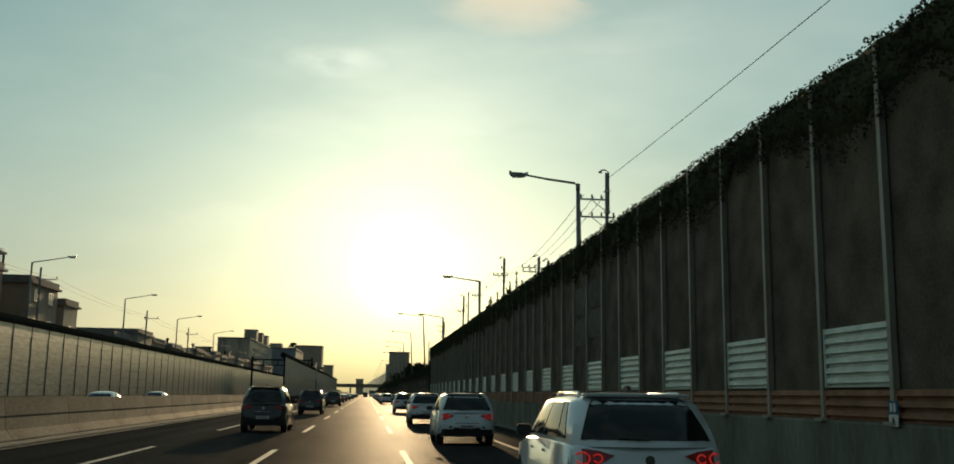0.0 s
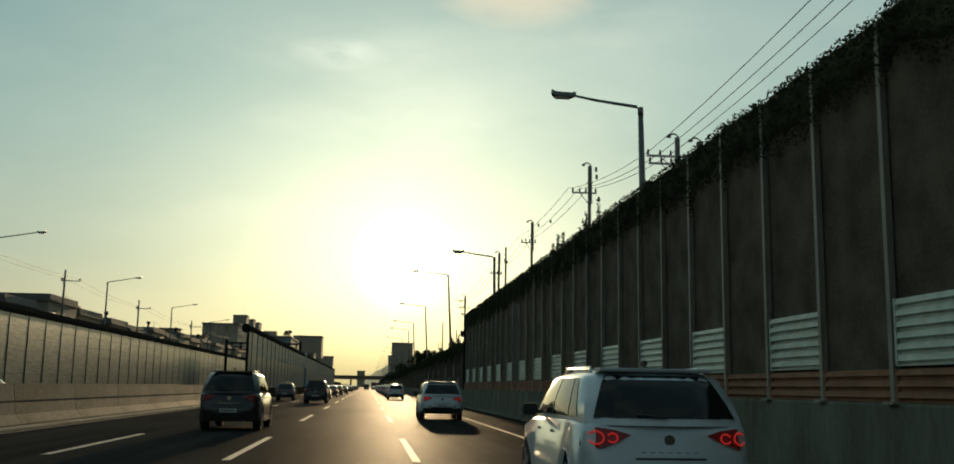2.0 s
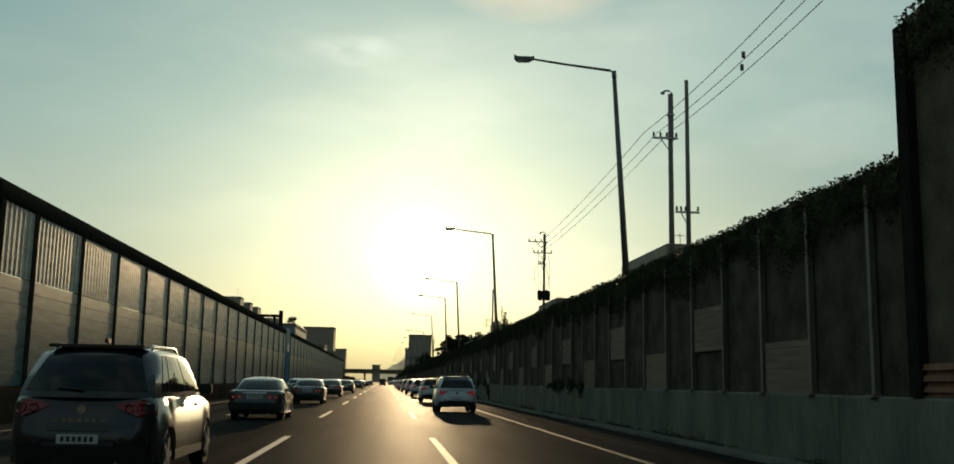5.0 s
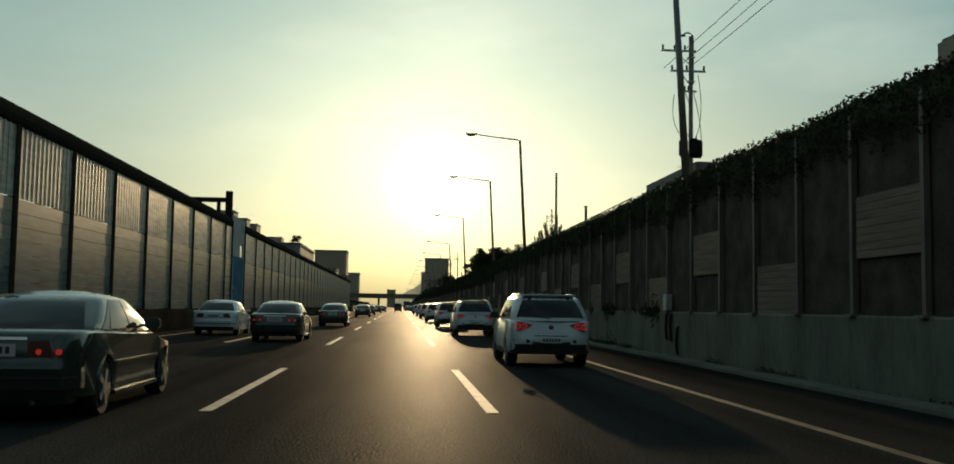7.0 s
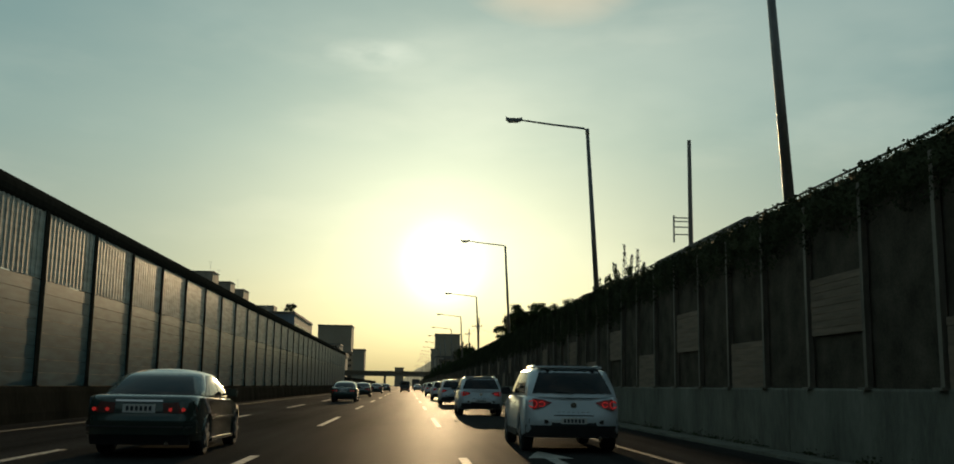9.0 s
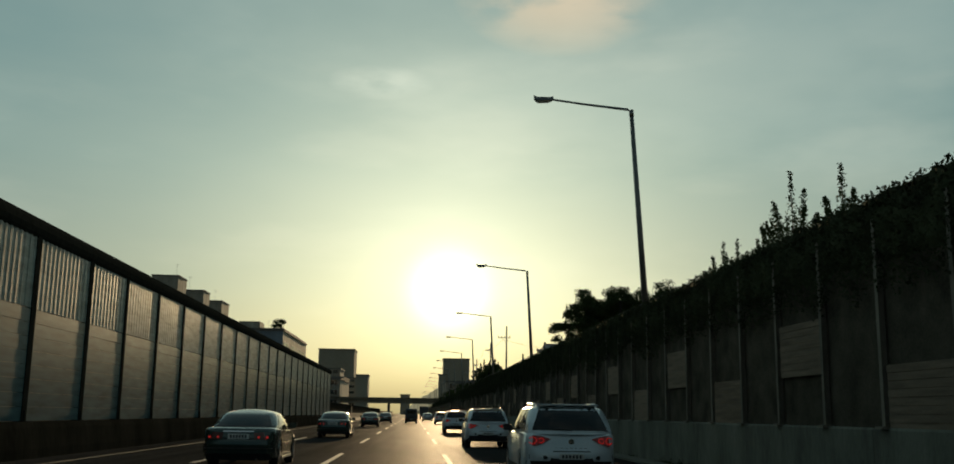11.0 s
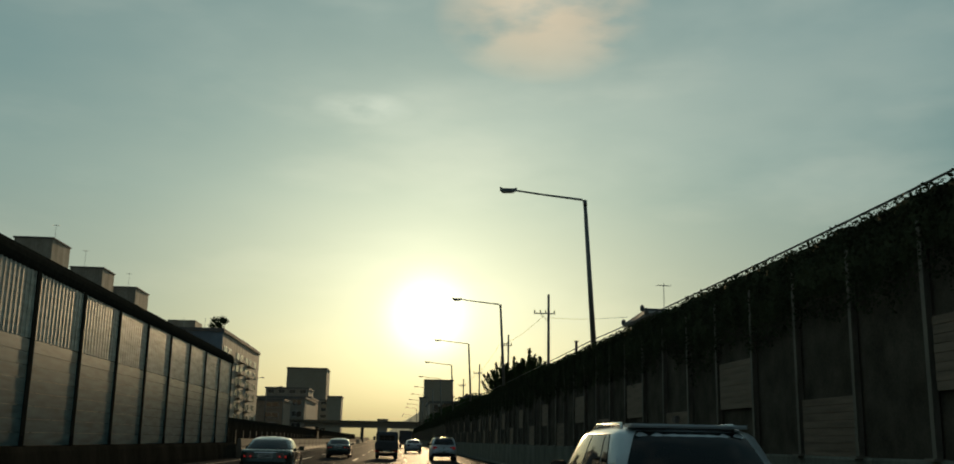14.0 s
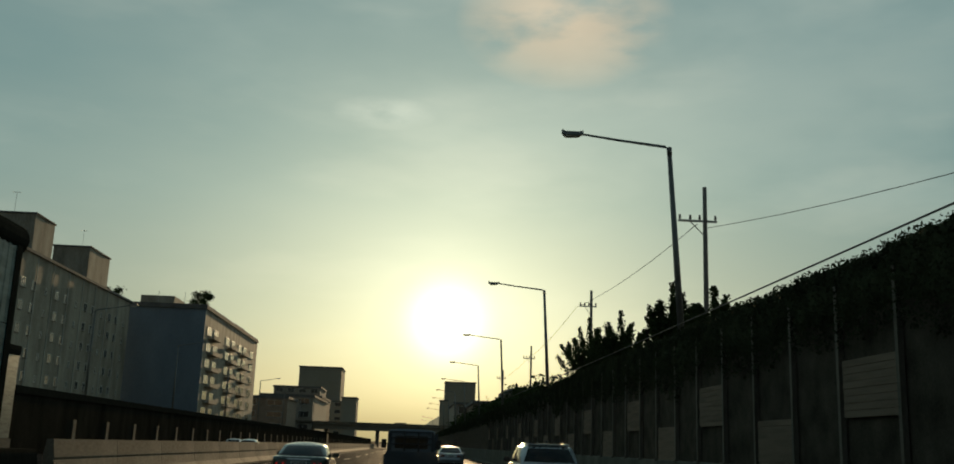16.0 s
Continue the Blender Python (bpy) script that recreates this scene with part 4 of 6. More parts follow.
def shrub_belt(name, y0, y1, x, z0, ztop, n, leaf, label):
    ys = rng.uniform(y0, y1, n)
    top = np.array([ztop + 0.9 * noise.noise(Vector((v * 0.16, x, 0))) + 0.5 * noise.noise(Vector((v * 0.6, x, 4))) for v in ys])
    zs = z0 + (top - z0) * rng.uniform(0, 1, n) ** 0.6
    xs = x + rng.normal(size=n) * 0.6
    ob = new(name, leaves_mesh(name, np.stack([xs, ys, zs], 1), leaf, LEAF, rng))
    return tagged(ob, label, "shrubs", kind="stuff")


shrub_belt("hedge_far", 404, 560, 9.6, 4.2, 6.6, 12000, 0.16, "dense dark shrubs growing behind the noise barrier")

# ---------------------------------------------------------------- houses
def window_set(parent, face, rows, width, height):
    """Windows on a face: face = (axis, plane, out) and rows of (along, z)."""
    axis, plane, out = face
    if axis == "x":
        a, b = sorted((plane, plane + out * 0.06))
        fr = [(a, b, -width / 2, -width / 2 + 0.07, 0, height), (a, b, width / 2 - 0.07, width / 2, 0, height), (a, b, -width / 2 + 0.07, width / 2 - 0.07, 0, 0.07), (a, b, -width / 2 + 0.07, width / 2 - 0.07, height - 0.07, height), (a, b, -0.03, 0.03, 0.07, height - 0.07)]
        gl = [(*sorted((plane - out * 0.01, plane + out * 0.03)), -width / 2 + 0.07, width / 2 - 0.07, 0.07, height - 0.07)]
        sill = [(*sorted((plane, plane + out * 0.14)), -width / 2 - 0.05, width / 2 + 0.05, -0.06, 0)]
    else:
        a, b = sorted((plane, plane + out * 0.06))
        fr = [(-width / 2, -width / 2 + 0.07, a, b, 0, height), (width / 2 - 0.07, width / 2, a, b, 0, height), (-width / 2 + 0.07, width / 2 - 0.07, a, b, 0, 0.07), (-width / 2 + 0.07, width / 2 - 0.07, a, b, height - 0.07, height), (-0.03, 0.03, a, b, 0.07, height - 0.07)]
        gl = [(-width / 2 + 0.07, width / 2 - 0.07, *sorted((plane - out * 0.01, plane + out * 0.03)), 0.07, height - 0.07)]
        sill = [(-width / 2 - 0.05, width / 2 + 0.05, *sorted((plane, plane + out * 0.14)), -0.06, 0)]
    fm, gm, sm = mesh_of("window_frame", boxes(*fr), FRAME_W), mesh_of("pane", boxes(*gl), WINDOW), mesh_of("sill", boxes(*sill), CONCRETE)
    for along, z in rows:
        at = (0, along, z) if axis == "x" else (along, 0, z)
        w = new("window", fm)
        w.parent = parent
        w.location = at
        for n, me in (("pane", gm), ("sill", sm)):
            c = new(n, me)
            c.parent = w


def house(x0, x1, y0, y1, z0, z1, material, label, tank=False, roof="flat", group="houses above the far barrier", face=1, hut=False):
    h = thing("house", label, "house", group)
    part("wall", boxes((x0, x1, y0, y1, z0, z1)), material, h)
    if roof == "plain":
        part("roof", boxes((x0 + 0.1, x1 - 0.1, y0 + 0.1, y1 - 0.1, z1, z1 + 0.12)), ROOFING, h)
    elif roof == "flat":
        part("roof", boxes((x0 - 0.35, x1 + 0.35, y0 - 0.35, y1 + 0.35, z1, z1 + 0.22), (x0 - 0.1, x0 + 0.1, y0, y1, z1 + 0.22, z1 + 0.8), (x1 - 0.1, x1 + 0.1, y0, y1, z1 + 0.22, z1 + 0.8), (x0 + 0.1, x1 - 0.1, y0 - 0.05, y0 + 0.15, z1 + 0.22, z1 + 0.8)), ROOFING, h)
    else:
        bm = bmesh.new()
        xm, e = (x0 + x1) / 2, 0.7
        extrude_y(bm, [(x0 - e, z1 - 0.05), (xm, z1 + 1.15), (x1 + e, z1 - 0.05), (x1 + e, z1 + 0.12), (xm, z1 + 1.35), (x0 - e, z1 + 0.12)], y0 - e, y1 + e)
        part("roof", bm, ROOFING, h, "dark tiled ridge roof")
    if hut:
        xm, ym = x0 + (x1 - x0) * 0.6, y0 + (y1 - y0) * 0.45
        part("roof_hut", boxes((xm - 1.6, xm + 1.6, ym - 1.6, ym + 1.8, z1 + 0.22, z1 + 2.4), (xm - 1.9, xm + 1.9, ym - 1.9, ym + 2.1, z1 + 2.4, z1 + 2.6)), material, h)
    if tank:
        part("chimney", tube(bmesh.new(), [(x1 - 1, y0 + 1.5, z1 + 0.2), (x1 - 1, y0 + 1.5, z1 + 1.3), (x1 - 1, y0 + 1.5, z1 + 1.35), (x1 - 1, y0 + 1.5, z1 + 1.7)], [0.16, 0.16, 0.28, 0.28], 8), STEEL_DARK, h)
    n = max(1, int((y1 - y0) / 3.2))
    plane = x1 if face > 0 else x0
    rows = [(y0 + (i + 0.5) * (y1 - y0) / n, z) for i in range(n) for z in np.arange(z0 + 1.2, z1 - 1.5, 3.0)]
    window_set(h, ("x", plane, face), rows, 1.5, 1.3)
    return h


hr = random.Random(4)
k = 0
for y0, L, zt, xf, tank, hut in ((40, 11, 9.4, -34, 0, 1), (53, 10, 10.0, -34.5, 1, 0), (66, 9, 9.3, -34, 0, 1), (78, 10, 9.8, -35, 0, 0), (93, 6, 12.6, -35.2, 0, 0), (102, 9, 11.9, -33.6, 0, 0), (113, 5, 10.6, -33.4, 0, 0),
                                 (124, 12, 7.4, -33.5, 0, 0), (138, 9, 8.6, -34.2, 0, 0), (149, 10, 9.6, -33.5, 0, 0), (161, 10, 9.0, -33.8, 0, 0), (173, 9, 8.7, -33.2, 1, 0), (185, 11, 8.5, -33.6, 0, 0), (198, 9, 9.0, -33.2, 1, 0), (209, 9, 8.8, -33.5, 0, 0), (221, 10, 9.4, -33.4, 1, 0), (233, 12, 9.2, -33.8, 0, 1), (248, 12, 9.6, -34, 1, 0), (264, 12, 9.4, -33.6, 0, 1), (280, 12, 9.8, -34, 0, 0), (296, 13, 9.6, -33.6, 1, 0), (312, 13, 9.9, -34, 0, 0), (330, 13, 9.7, -33.6, 0, 1), (350, 14, 10.0, -34, 0, 0)):
    house(xf - hr.uniform(9, 12), xf, y0, y0 + L, 3.0, zt, BRICKY if k % 3 else PLASTER, "low flat-roofed brick house with a parapet" if k % 3 else "low flat-roofed rendered house with a parapet", bool(tank), hut=bool(hut))
    k += 1
solid("roof_canopy", boxes((-37.2, -34.8, 92.5, 98.5, 14.2, 14.4), (-37.1, -36.9, 92.7, 92.9, 13.6, 14.2), (-35.1, -34.9, 92.7, 92.9, 13.4, 14.2), (-35.1, -34.9, 98.1, 98.3, 13.4, 14.2), (-37.1, -36.9, 98.1, 98.3, 13.4, 14.2)), ROOFING, "small flat canopy on a rooftop", "canopy", kind="structure")

# houses behind the near barrier
house(18.6, 27, 168, 180.5, 4.2, 10.75, PLASTER, "low pale rendered building with a flat roof", roof="plain", group="houses behind the near barrier", face=-1)
house(17.9, 26, 206, 218, 4.2, 9.55, PLASTER, "low pale rendered building with a flat roof", group="houses behind the near barrier", face=-1)
house(10.2, 17, 219.5, 230.2, 4.2, 5.5, PLASTER, "low pale rendered building with a flat roof", group="houses behind the near barrier", face=-1)
house(13.0, 22, 470, 486, 4.2, 8.6, PLASTER, "pale rendered building with a flat roof", group="houses behind the near barrier", face=-1)


def tiled_house(x0, x1, y0, y1, z0, z1, ridge):
    """An old house with a hipped tile roof, upturned corners and ridge-end tiles."""
    h = thing("house", "old house with a dark hipped tile roof and upturned corners", "house", "houses behind the near barrier")
    part("wall", boxes((x0, x1, y0, y1, z0, z1)), BRICKY, h)
    e, ym = 0.5, (y0 + y1) / 2
    bm = bmesh.new()
    ring = []
    for dz in (0.0, 0.2):
        row = []
        for i, (cx, cy) in enumerate(((x0 - e, y0 - e), (x1 + e, y0 - e), (x1 + e, y1 + e), (x0 - e, y1 + e))):
            nx, ny = ((x0 + x1) / 2, y0 - e) if i == 0 else ((x1 + e, ym) if i == 1 else (((x0 + x1) / 2, y1 + e) if i == 2 else (x0 - e, ym)))
            row.append(bm.verts.new((cx, cy, z1 + 0.16 + dz)))
            row.append(bm.verts.new((nx, ny, z1 + 0.02 + dz)))
        ring.append(row)
    n = 8
    for k in range(n):
        bm.faces.new((ring[0][k], ring[0][(k + 1) % n], ring[1][(k + 1) % n], ring[1][k]))
    bm.faces.new(ring[0][::-1])
    a, b = bm.verts.new((x0 + 0.2, ym, ridge)), bm.verts.new((x1 - 0.5, ym, ridge))
    t = ring[1]
    for f in ((t[0], t[1], a), (t[1], b, a), (t[1], t[2], b), (t[2], t[3], b), (t[3], t[4], b), (t[4], t[5], b), (t[5], a, b), (t[5], t[6], a), (t[6], t[7], a), (t[7], t[0], a)):
        bm.faces.new(f)
    part("roof", bm, ROOFING, h, "dark tiled hipped roof")
    part("ridge_tile", tube(bmesh.new(), [(x0 + 0.1, ym, ridge + 0.04), (x1 - 0.4, ym, ridge + 0.04)], 0.11, 8), ROOFING, h)
    for cx, cy, cz in ((x0 + 0.1, ym, ridge), (x1 - 0.4, ym, ridge), (x0 - e + 0.05, y0 - e + 0.05, z1 + 0.33), (x0 - e + 0.05, y1 + e - 0.05, z1 + 0.33)):
        part("end_tile", tube(bmesh.new(), [(cx, cy, cz - 0.05), (cx, cy, cz + 0.12), (cx, cy, cz + 0.3), (cx, cy, cz + 0.36)], [0.13, 0.17, 0.13, 0.05], 8), ROOFING, h)
    window_set(h, ("x", x0, -1), [(y0 + 2.2, z0 + 1.2), (y1 - 2.2, z0 + 1.2)], 1.5, 1.3)


tiled_house(16.6, 25.0, 357.2, 362.6, 4.2, 9.3, 10.25)


def aerial(x, y, z, h):
    a = thing("television_aerial", "thin metal television aerial on a roof", "aerial", "rooftop aerials", at=(x, y, z))
    part("mast", tube(bmesh.new(), [(0, 0, 0), (0, 0, h)], 0.025, 6), STEEL_GREY, a)
    part("boom", boxes((-0.5, 0.5, -0.015, 0.015, h - 0.2, h - 0.17)), STEEL_GREY, a)
    for i in range(5):
        part("element", boxes((-0.45 + 0.22 * i, -0.43 + 0.22 * i, -0.3, 0.3, h - 0.19, h - 0.17)), STEEL_GREY, a)


aerial(17.9, 358.8, 9.9, 2.1)
aerial(-37, 103, 12.1, 3.4)
aerial(-36, 94.0, 14.4, 1.6)
aerial(20.5, 171, 10.87, 1.2)
aerial(19.5, 214, 9.77, 1.6)
aerial(-36, 163, 9.2, 2.2)
aerial(-36, 212, 9.0, 2.4)
aerial(-50, 440, 28.1, 3.2)
aerial(-52, 461, 28.1, 3.4)
aerial(-50.5, 483, 28.1, 3.2)

# ---------------------------------------------------------------- apartments
apt = thing("apartment_slab", "long grimy tiled apartment block with small windows and rooftop stair towers", "apartment building")
part("wall", boxes((-60, -47.4, 405, 500, 3.0, 22.7)), TILED, apt)
part("roof", boxes((-60.3, -47.1, 404.7, 500.3, 22.7, 23.05)), ROOFING, apt)
for ya, yb in ((433.5, 441), (457.8, 464.5), (479, 488.6)):
    part("stair_tower", boxes((-53.2, -48.0, ya, yb, 23.05, 27.9)), TILED, apt)
    part("tower_roof", boxes((-53.35, -47.85, ya - 0.15, yb + 0.15, 27.9, 28.1)), ROOFING, apt)
wrows = [(yy + dy, z) for yy in np.arange(409, 498, 11.5) for z in np.arange(4.6, 21, 2.75) for dy in (0, 3.4)]
window_set(apt, ("x", -47.4, 1), wrows, 1.3, 1.2)
wrows = [(yy, z) for yy in np.arange(416.5, 498, 11.5) for z in np.arange(4.6, 21, 2.75)]
window_set(apt, ("x", -47.4, 1), wrows, 0.6, 0.9)
for yy in np.arange(407, 499, 5.75):
    part("drain_pipe", tube(bmesh.new(), [(-47.33, yy, 3.0), (-47.33, yy, 22.6)], 0.06, 6), STEEL_GREY, apt)

blue = thing("balcony_block", "blue-grey apartment block with balconies and lit window bands", "apartment building")
part("end_wall", boxes((-51.5, -36.05, 505, 505.3, 3.0, 22.9)), BLUEWALL, blue, "plain blue-grey end wall")
part("wall", boxes((-51.5, -36.05, 505.3, 563, 3.0, 22.9)), TILED, blue)
part("roof", boxes((-51.8, -35.8, 504.7, 563.3, 22.9, 23.3), (-51.5, -35.95, 505, 505.2, 23.3, 23.7), (-36.15, -35.95, 505.2, 563, 23.3, 23.7)), ROOFING, blue)
part("stair_tower", boxes((-50, -44, 515, 523, 23.3, 26.3)), TILED, blue)
part("penthouse", boxes((-43.5, -38, 545, 556, 23.3, 25.1)), BLUEWALL, blue)
wrows = [(yy, z) for yy in (509.5, 515.5, 527, 533, 541, 547, 556) for z in np.arange(5.0, 21.0, 2.75)]
window_set(blue, ("x", -36.05, 1), wrows, 3.6, 1.5)
for yy in (512.5, 530, 544):
    for z in np.arange(4.6, 20.6, 2.75):
        part("balcony", boxes((-36.05, -35.0, yy - 3.6, yy + 3.6, z - 0.15, z), (-35.06, -35.0, yy - 3.6, yy + 3.6, z, z + 0.55)), TILED, blue)
for xx in (-45, -40.5):
    part("roof_aerial", tube(bmesh.new(), [(xx, 508, 23.3), (xx, 508, 26.1)], 0.04, 5), STEEL_GREY, blue)
gr = thing("rooftop_shrub", "leafy potted shrubs on a flat roof", "shrub", at=(-38.4, 508, 23.3))
part("planter", boxes((-1.8, 1.8, -1.0, 4.0, 0, 0.5)), CONCRETE, gr)
pts = crown_points([(rng.uniform(-1.8, 1.8), rng.uniform(-1, 4), rng.uniform(1.0, 3.0)) for _ in range(18)], 0.36, 1500)
part("foliage", leaves_mesh("foliage", pts, 0.16, LEAF, rng), None, gr)
part("stem", tube(bmesh.new(), [(0, 0, 0.5), (0.1, 0.6, 2.6)], 0.08, 5), BARK, gr)
gr2 = thing("rooftop_shrub", "leafy potted shrubs on a flat roof", "shrub", at=(-49.5, 497, 23.05))
part("planter", boxes((-1.2, 1.2, -1.0, 1.6, 0, 0.4)), CONCRETE, gr2)
part("foliage", leaves_mesh("foliage", crown_points([(rng.uniform(-1.2, 1.2), rng.uniform(-1, 1.5), rng.uniform(0.7, 1.7)) for _ in range(8)], 0.3, 450), 0.16, LEAF, rng), None, gr2)


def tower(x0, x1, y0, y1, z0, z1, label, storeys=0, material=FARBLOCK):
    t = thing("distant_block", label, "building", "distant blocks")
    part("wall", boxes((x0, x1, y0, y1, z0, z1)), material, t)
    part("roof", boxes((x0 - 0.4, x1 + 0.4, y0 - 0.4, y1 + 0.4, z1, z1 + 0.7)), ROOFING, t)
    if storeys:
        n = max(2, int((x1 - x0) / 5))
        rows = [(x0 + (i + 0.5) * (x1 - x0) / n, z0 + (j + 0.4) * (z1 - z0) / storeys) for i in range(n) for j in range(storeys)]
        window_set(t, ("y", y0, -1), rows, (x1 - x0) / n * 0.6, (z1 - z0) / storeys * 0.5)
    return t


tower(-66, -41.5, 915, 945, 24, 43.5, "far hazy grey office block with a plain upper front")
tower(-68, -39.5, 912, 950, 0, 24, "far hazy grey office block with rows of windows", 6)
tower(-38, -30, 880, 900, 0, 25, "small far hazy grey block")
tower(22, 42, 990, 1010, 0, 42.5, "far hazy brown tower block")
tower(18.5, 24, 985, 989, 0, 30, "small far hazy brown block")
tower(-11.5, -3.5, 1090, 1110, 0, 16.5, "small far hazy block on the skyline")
tower(-48, -34, 610, 632, 3, 12.5, "dark low commercial building", 3, BRICKY)
tower(-46, -30, 640, 690, 3, 14.5, "dark low commercial building", 3, PLASTER)
tower(-52, -33, 700, 740, 3, 17, "dark low commercial building", 4, BRICKY)
tower(-60, -40, 770, 800, 3, 24, "grey mid-rise building with a flat roof", 6, PLASTER)
tower(14, 30, 560, 590, 4, 11, "dark low building behind the barrier", 2, BRICKY)
tower(13, 26, 640, 680, 0, 14, "dark low building standing behind the barrier", 3, PLASTER)

# ---------------------------------------------------------------- overpass
bridge = thing("overpass", "concrete road overpass crossing ahead with a pale parapet edge", "bridge", kind="structure")
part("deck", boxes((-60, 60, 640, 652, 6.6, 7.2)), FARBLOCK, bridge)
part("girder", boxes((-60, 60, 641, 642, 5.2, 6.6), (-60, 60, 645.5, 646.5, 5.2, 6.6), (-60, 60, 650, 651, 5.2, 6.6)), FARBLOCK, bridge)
part("parapet", boxes((-60, 60, 639.7, 640, 7.0, 7.5)), CONCRETE, bridge, "pale concrete edge beam")
for xx in (-25.9, -10.2, 9.2):
    part("pier", boxes((xx - 0.5, xx + 0.5, 643, 649, 0, 5.2)), CONCRETE_OLD, bridge)

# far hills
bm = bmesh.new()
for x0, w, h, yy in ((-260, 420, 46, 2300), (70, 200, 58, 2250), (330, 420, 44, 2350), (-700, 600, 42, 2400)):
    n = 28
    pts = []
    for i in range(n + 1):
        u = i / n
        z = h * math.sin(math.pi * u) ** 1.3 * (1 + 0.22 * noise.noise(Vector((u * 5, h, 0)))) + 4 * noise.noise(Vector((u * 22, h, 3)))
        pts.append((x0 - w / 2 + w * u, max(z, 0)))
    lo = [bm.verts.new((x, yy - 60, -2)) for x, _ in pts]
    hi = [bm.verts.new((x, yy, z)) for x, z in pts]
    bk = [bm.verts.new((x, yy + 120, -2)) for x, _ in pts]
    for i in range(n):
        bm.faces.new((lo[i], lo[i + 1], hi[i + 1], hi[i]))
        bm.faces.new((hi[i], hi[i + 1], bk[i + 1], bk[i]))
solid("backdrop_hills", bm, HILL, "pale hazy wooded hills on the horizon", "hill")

# ---------------------------------------------------------------- vehicles
def paint(name, colour, rough=0.3, metal=0.3):
    return mat(name, colour, rough, metal, vary=0.08, scale=1.5, coat=0.7)


TYRE = mat("tyre_rubber", (0.02, 0.02, 0.02), 0.85, vary=0.3, scale=8)
ALLOY = mat("alloy_rim", (0.45, 0.46, 0.47), 0.35, 0.9, vary=0.15, scale=6)
BLACKTRIM = mat("black_plastic", (0.025, 0.025, 0.027), 0.6, vary=0.25, scale=6)
CARGLASS = mat("tinted_glass", (0.012, 0.014, 0.014), 0.06, vary=0.1, spec=0.4)
CHROME = mat("chrome", (0.6, 0.6, 0.6), 0.15, 1.0, vary=0.05)
PLATE = mat("plate_white", (0.6, 0.62, 0.6), 0.5, vary=0.1)
PLATE_INK = mat("plate_ink", (0.04, 0.04, 0.05), 0.6, vary=0.1)


def glow(name, colour, strength):
    m = mat(name, colour, 0.25, 0.0, vary=0.1)
    p = m.node_tree.nodes["Principled BSDF"]
    p.inputs["Emission Color"].default_value = (*colour, 1)
    p.inputs["Emission Strength"].default_value = strength
    return m


TAIL = mat("tail_lamp_red", (0.28, 0.015, 0.012), 0.2, vary=0.2, coat=0.5)
SMOKED = mat("smoked_lamp", (0.10, 0.03, 0.026), 0.2, vary=0.3, coat=0.5)
BRAKE = glow("brake_lamp_lit", (1.0, 0.05, 0.04), 0.2)
HEADLIT = glow("headlamp_lit", (1.0, 0.93, 0.8), 5.0)
REFLECT = mat("clear_lamp", (0.5, 0.5, 0.48), 0.15, 0.3, vary=0.1)


def side_shell(profile, width, tuck, crown=0.0):
    """A body from its side outline (y, z), rounded towards both flanks."""
    bm = bmesh.new()
    cy = sum(p[0] for p in profile) / len(profile)
    cz = sum(p[1] for p in profile) / len(profile)
    rings = []
    for x, k in ((-width / 2, tuck * 2.2), (-width / 2 + 0.035, tuck), (-width / 2 + 0.14, tuck * 0.3), (-width / 4, 0.0), (0, -crown), (width / 4, 0.0), (width / 2 - 0.14, tuck * 0.3), (width / 2 - 0.035, tuck), (width / 2, tuck * 2.2)):
        rings.append([bm.verts.new((x, y + (cy - y) * k * 0.55, z + (cz - z) * k)) for y, z in profile])
    n = len(profile)
    for r0, r1 in zip(rings, rings[1:]):
        for i in range(n):
            bm.faces.new((r0[i], r0[(i + 1) % n], r1[(i + 1) % n], r1[i]))
    caps = [bm.faces.new(rings[0][::-1]), bm.faces.new(rings[-1])]
    bmesh.ops.triangulate(bm, faces=caps)
    return bm


def arch(cy, r, z0, n=9):
    """Wheel arch, passed from front to rear."""
    s = math.asin(max(-1, min(1, (z0 - 0.33) / r)))
    return [(cy + r * math.cos(a), 0.33 + r * math.sin(a)) for a in np.linspace(s, math.pi - s, n)]


def quad_pane(bm, c, u0, u1, v0, v1, out, inset=0.0):
    """A pane on the four-cornered face c (bottom-left, bottom-right, top-right, top-left), pushed out a little."""
    c = [Vector(p) for p in c]
    nrm = (c[1] - c[0]).cross(c[3] - c[0]).normalized()
    def at(u, v):
        return c[0] * (1 - u) * (1 - v) + c[1] * u * (1 - v) + c[2] * u * v + c[3] * (1 - u) * v
    n = 5
    front, back = {}, {}
    for i in range(n):
        for j in range(3):
            p = at(u0 + (u1 - u0) * i / (n - 1), v0 + (v1 - v0) * j / 2)
            front[i, j] = bm.verts.new(p + nrm * out)
            back[i, j] = bm.verts.new(p - nrm * 0.03)
    for i in range(n - 1):
        for j in range(2):
            bm.faces.new((front[i, j], front[i + 1, j], front[i + 1, j + 1], front[i, j + 1]))
            bm.faces.new((back[i, j + 1], back[i + 1, j + 1], back[i + 1, j], back[i, j]))
    rim = [(i, 0) for i in range(n)] + [(n - 1, 1)] + [(i, 2) for i in range(n - 1, -1, -1)] + [(0, 1)]
    for a, b in zip(rim, rim[1:] + rim[:1]):
        bm.faces.new((front[a], back[a], back[b], front[b]))
    return bm


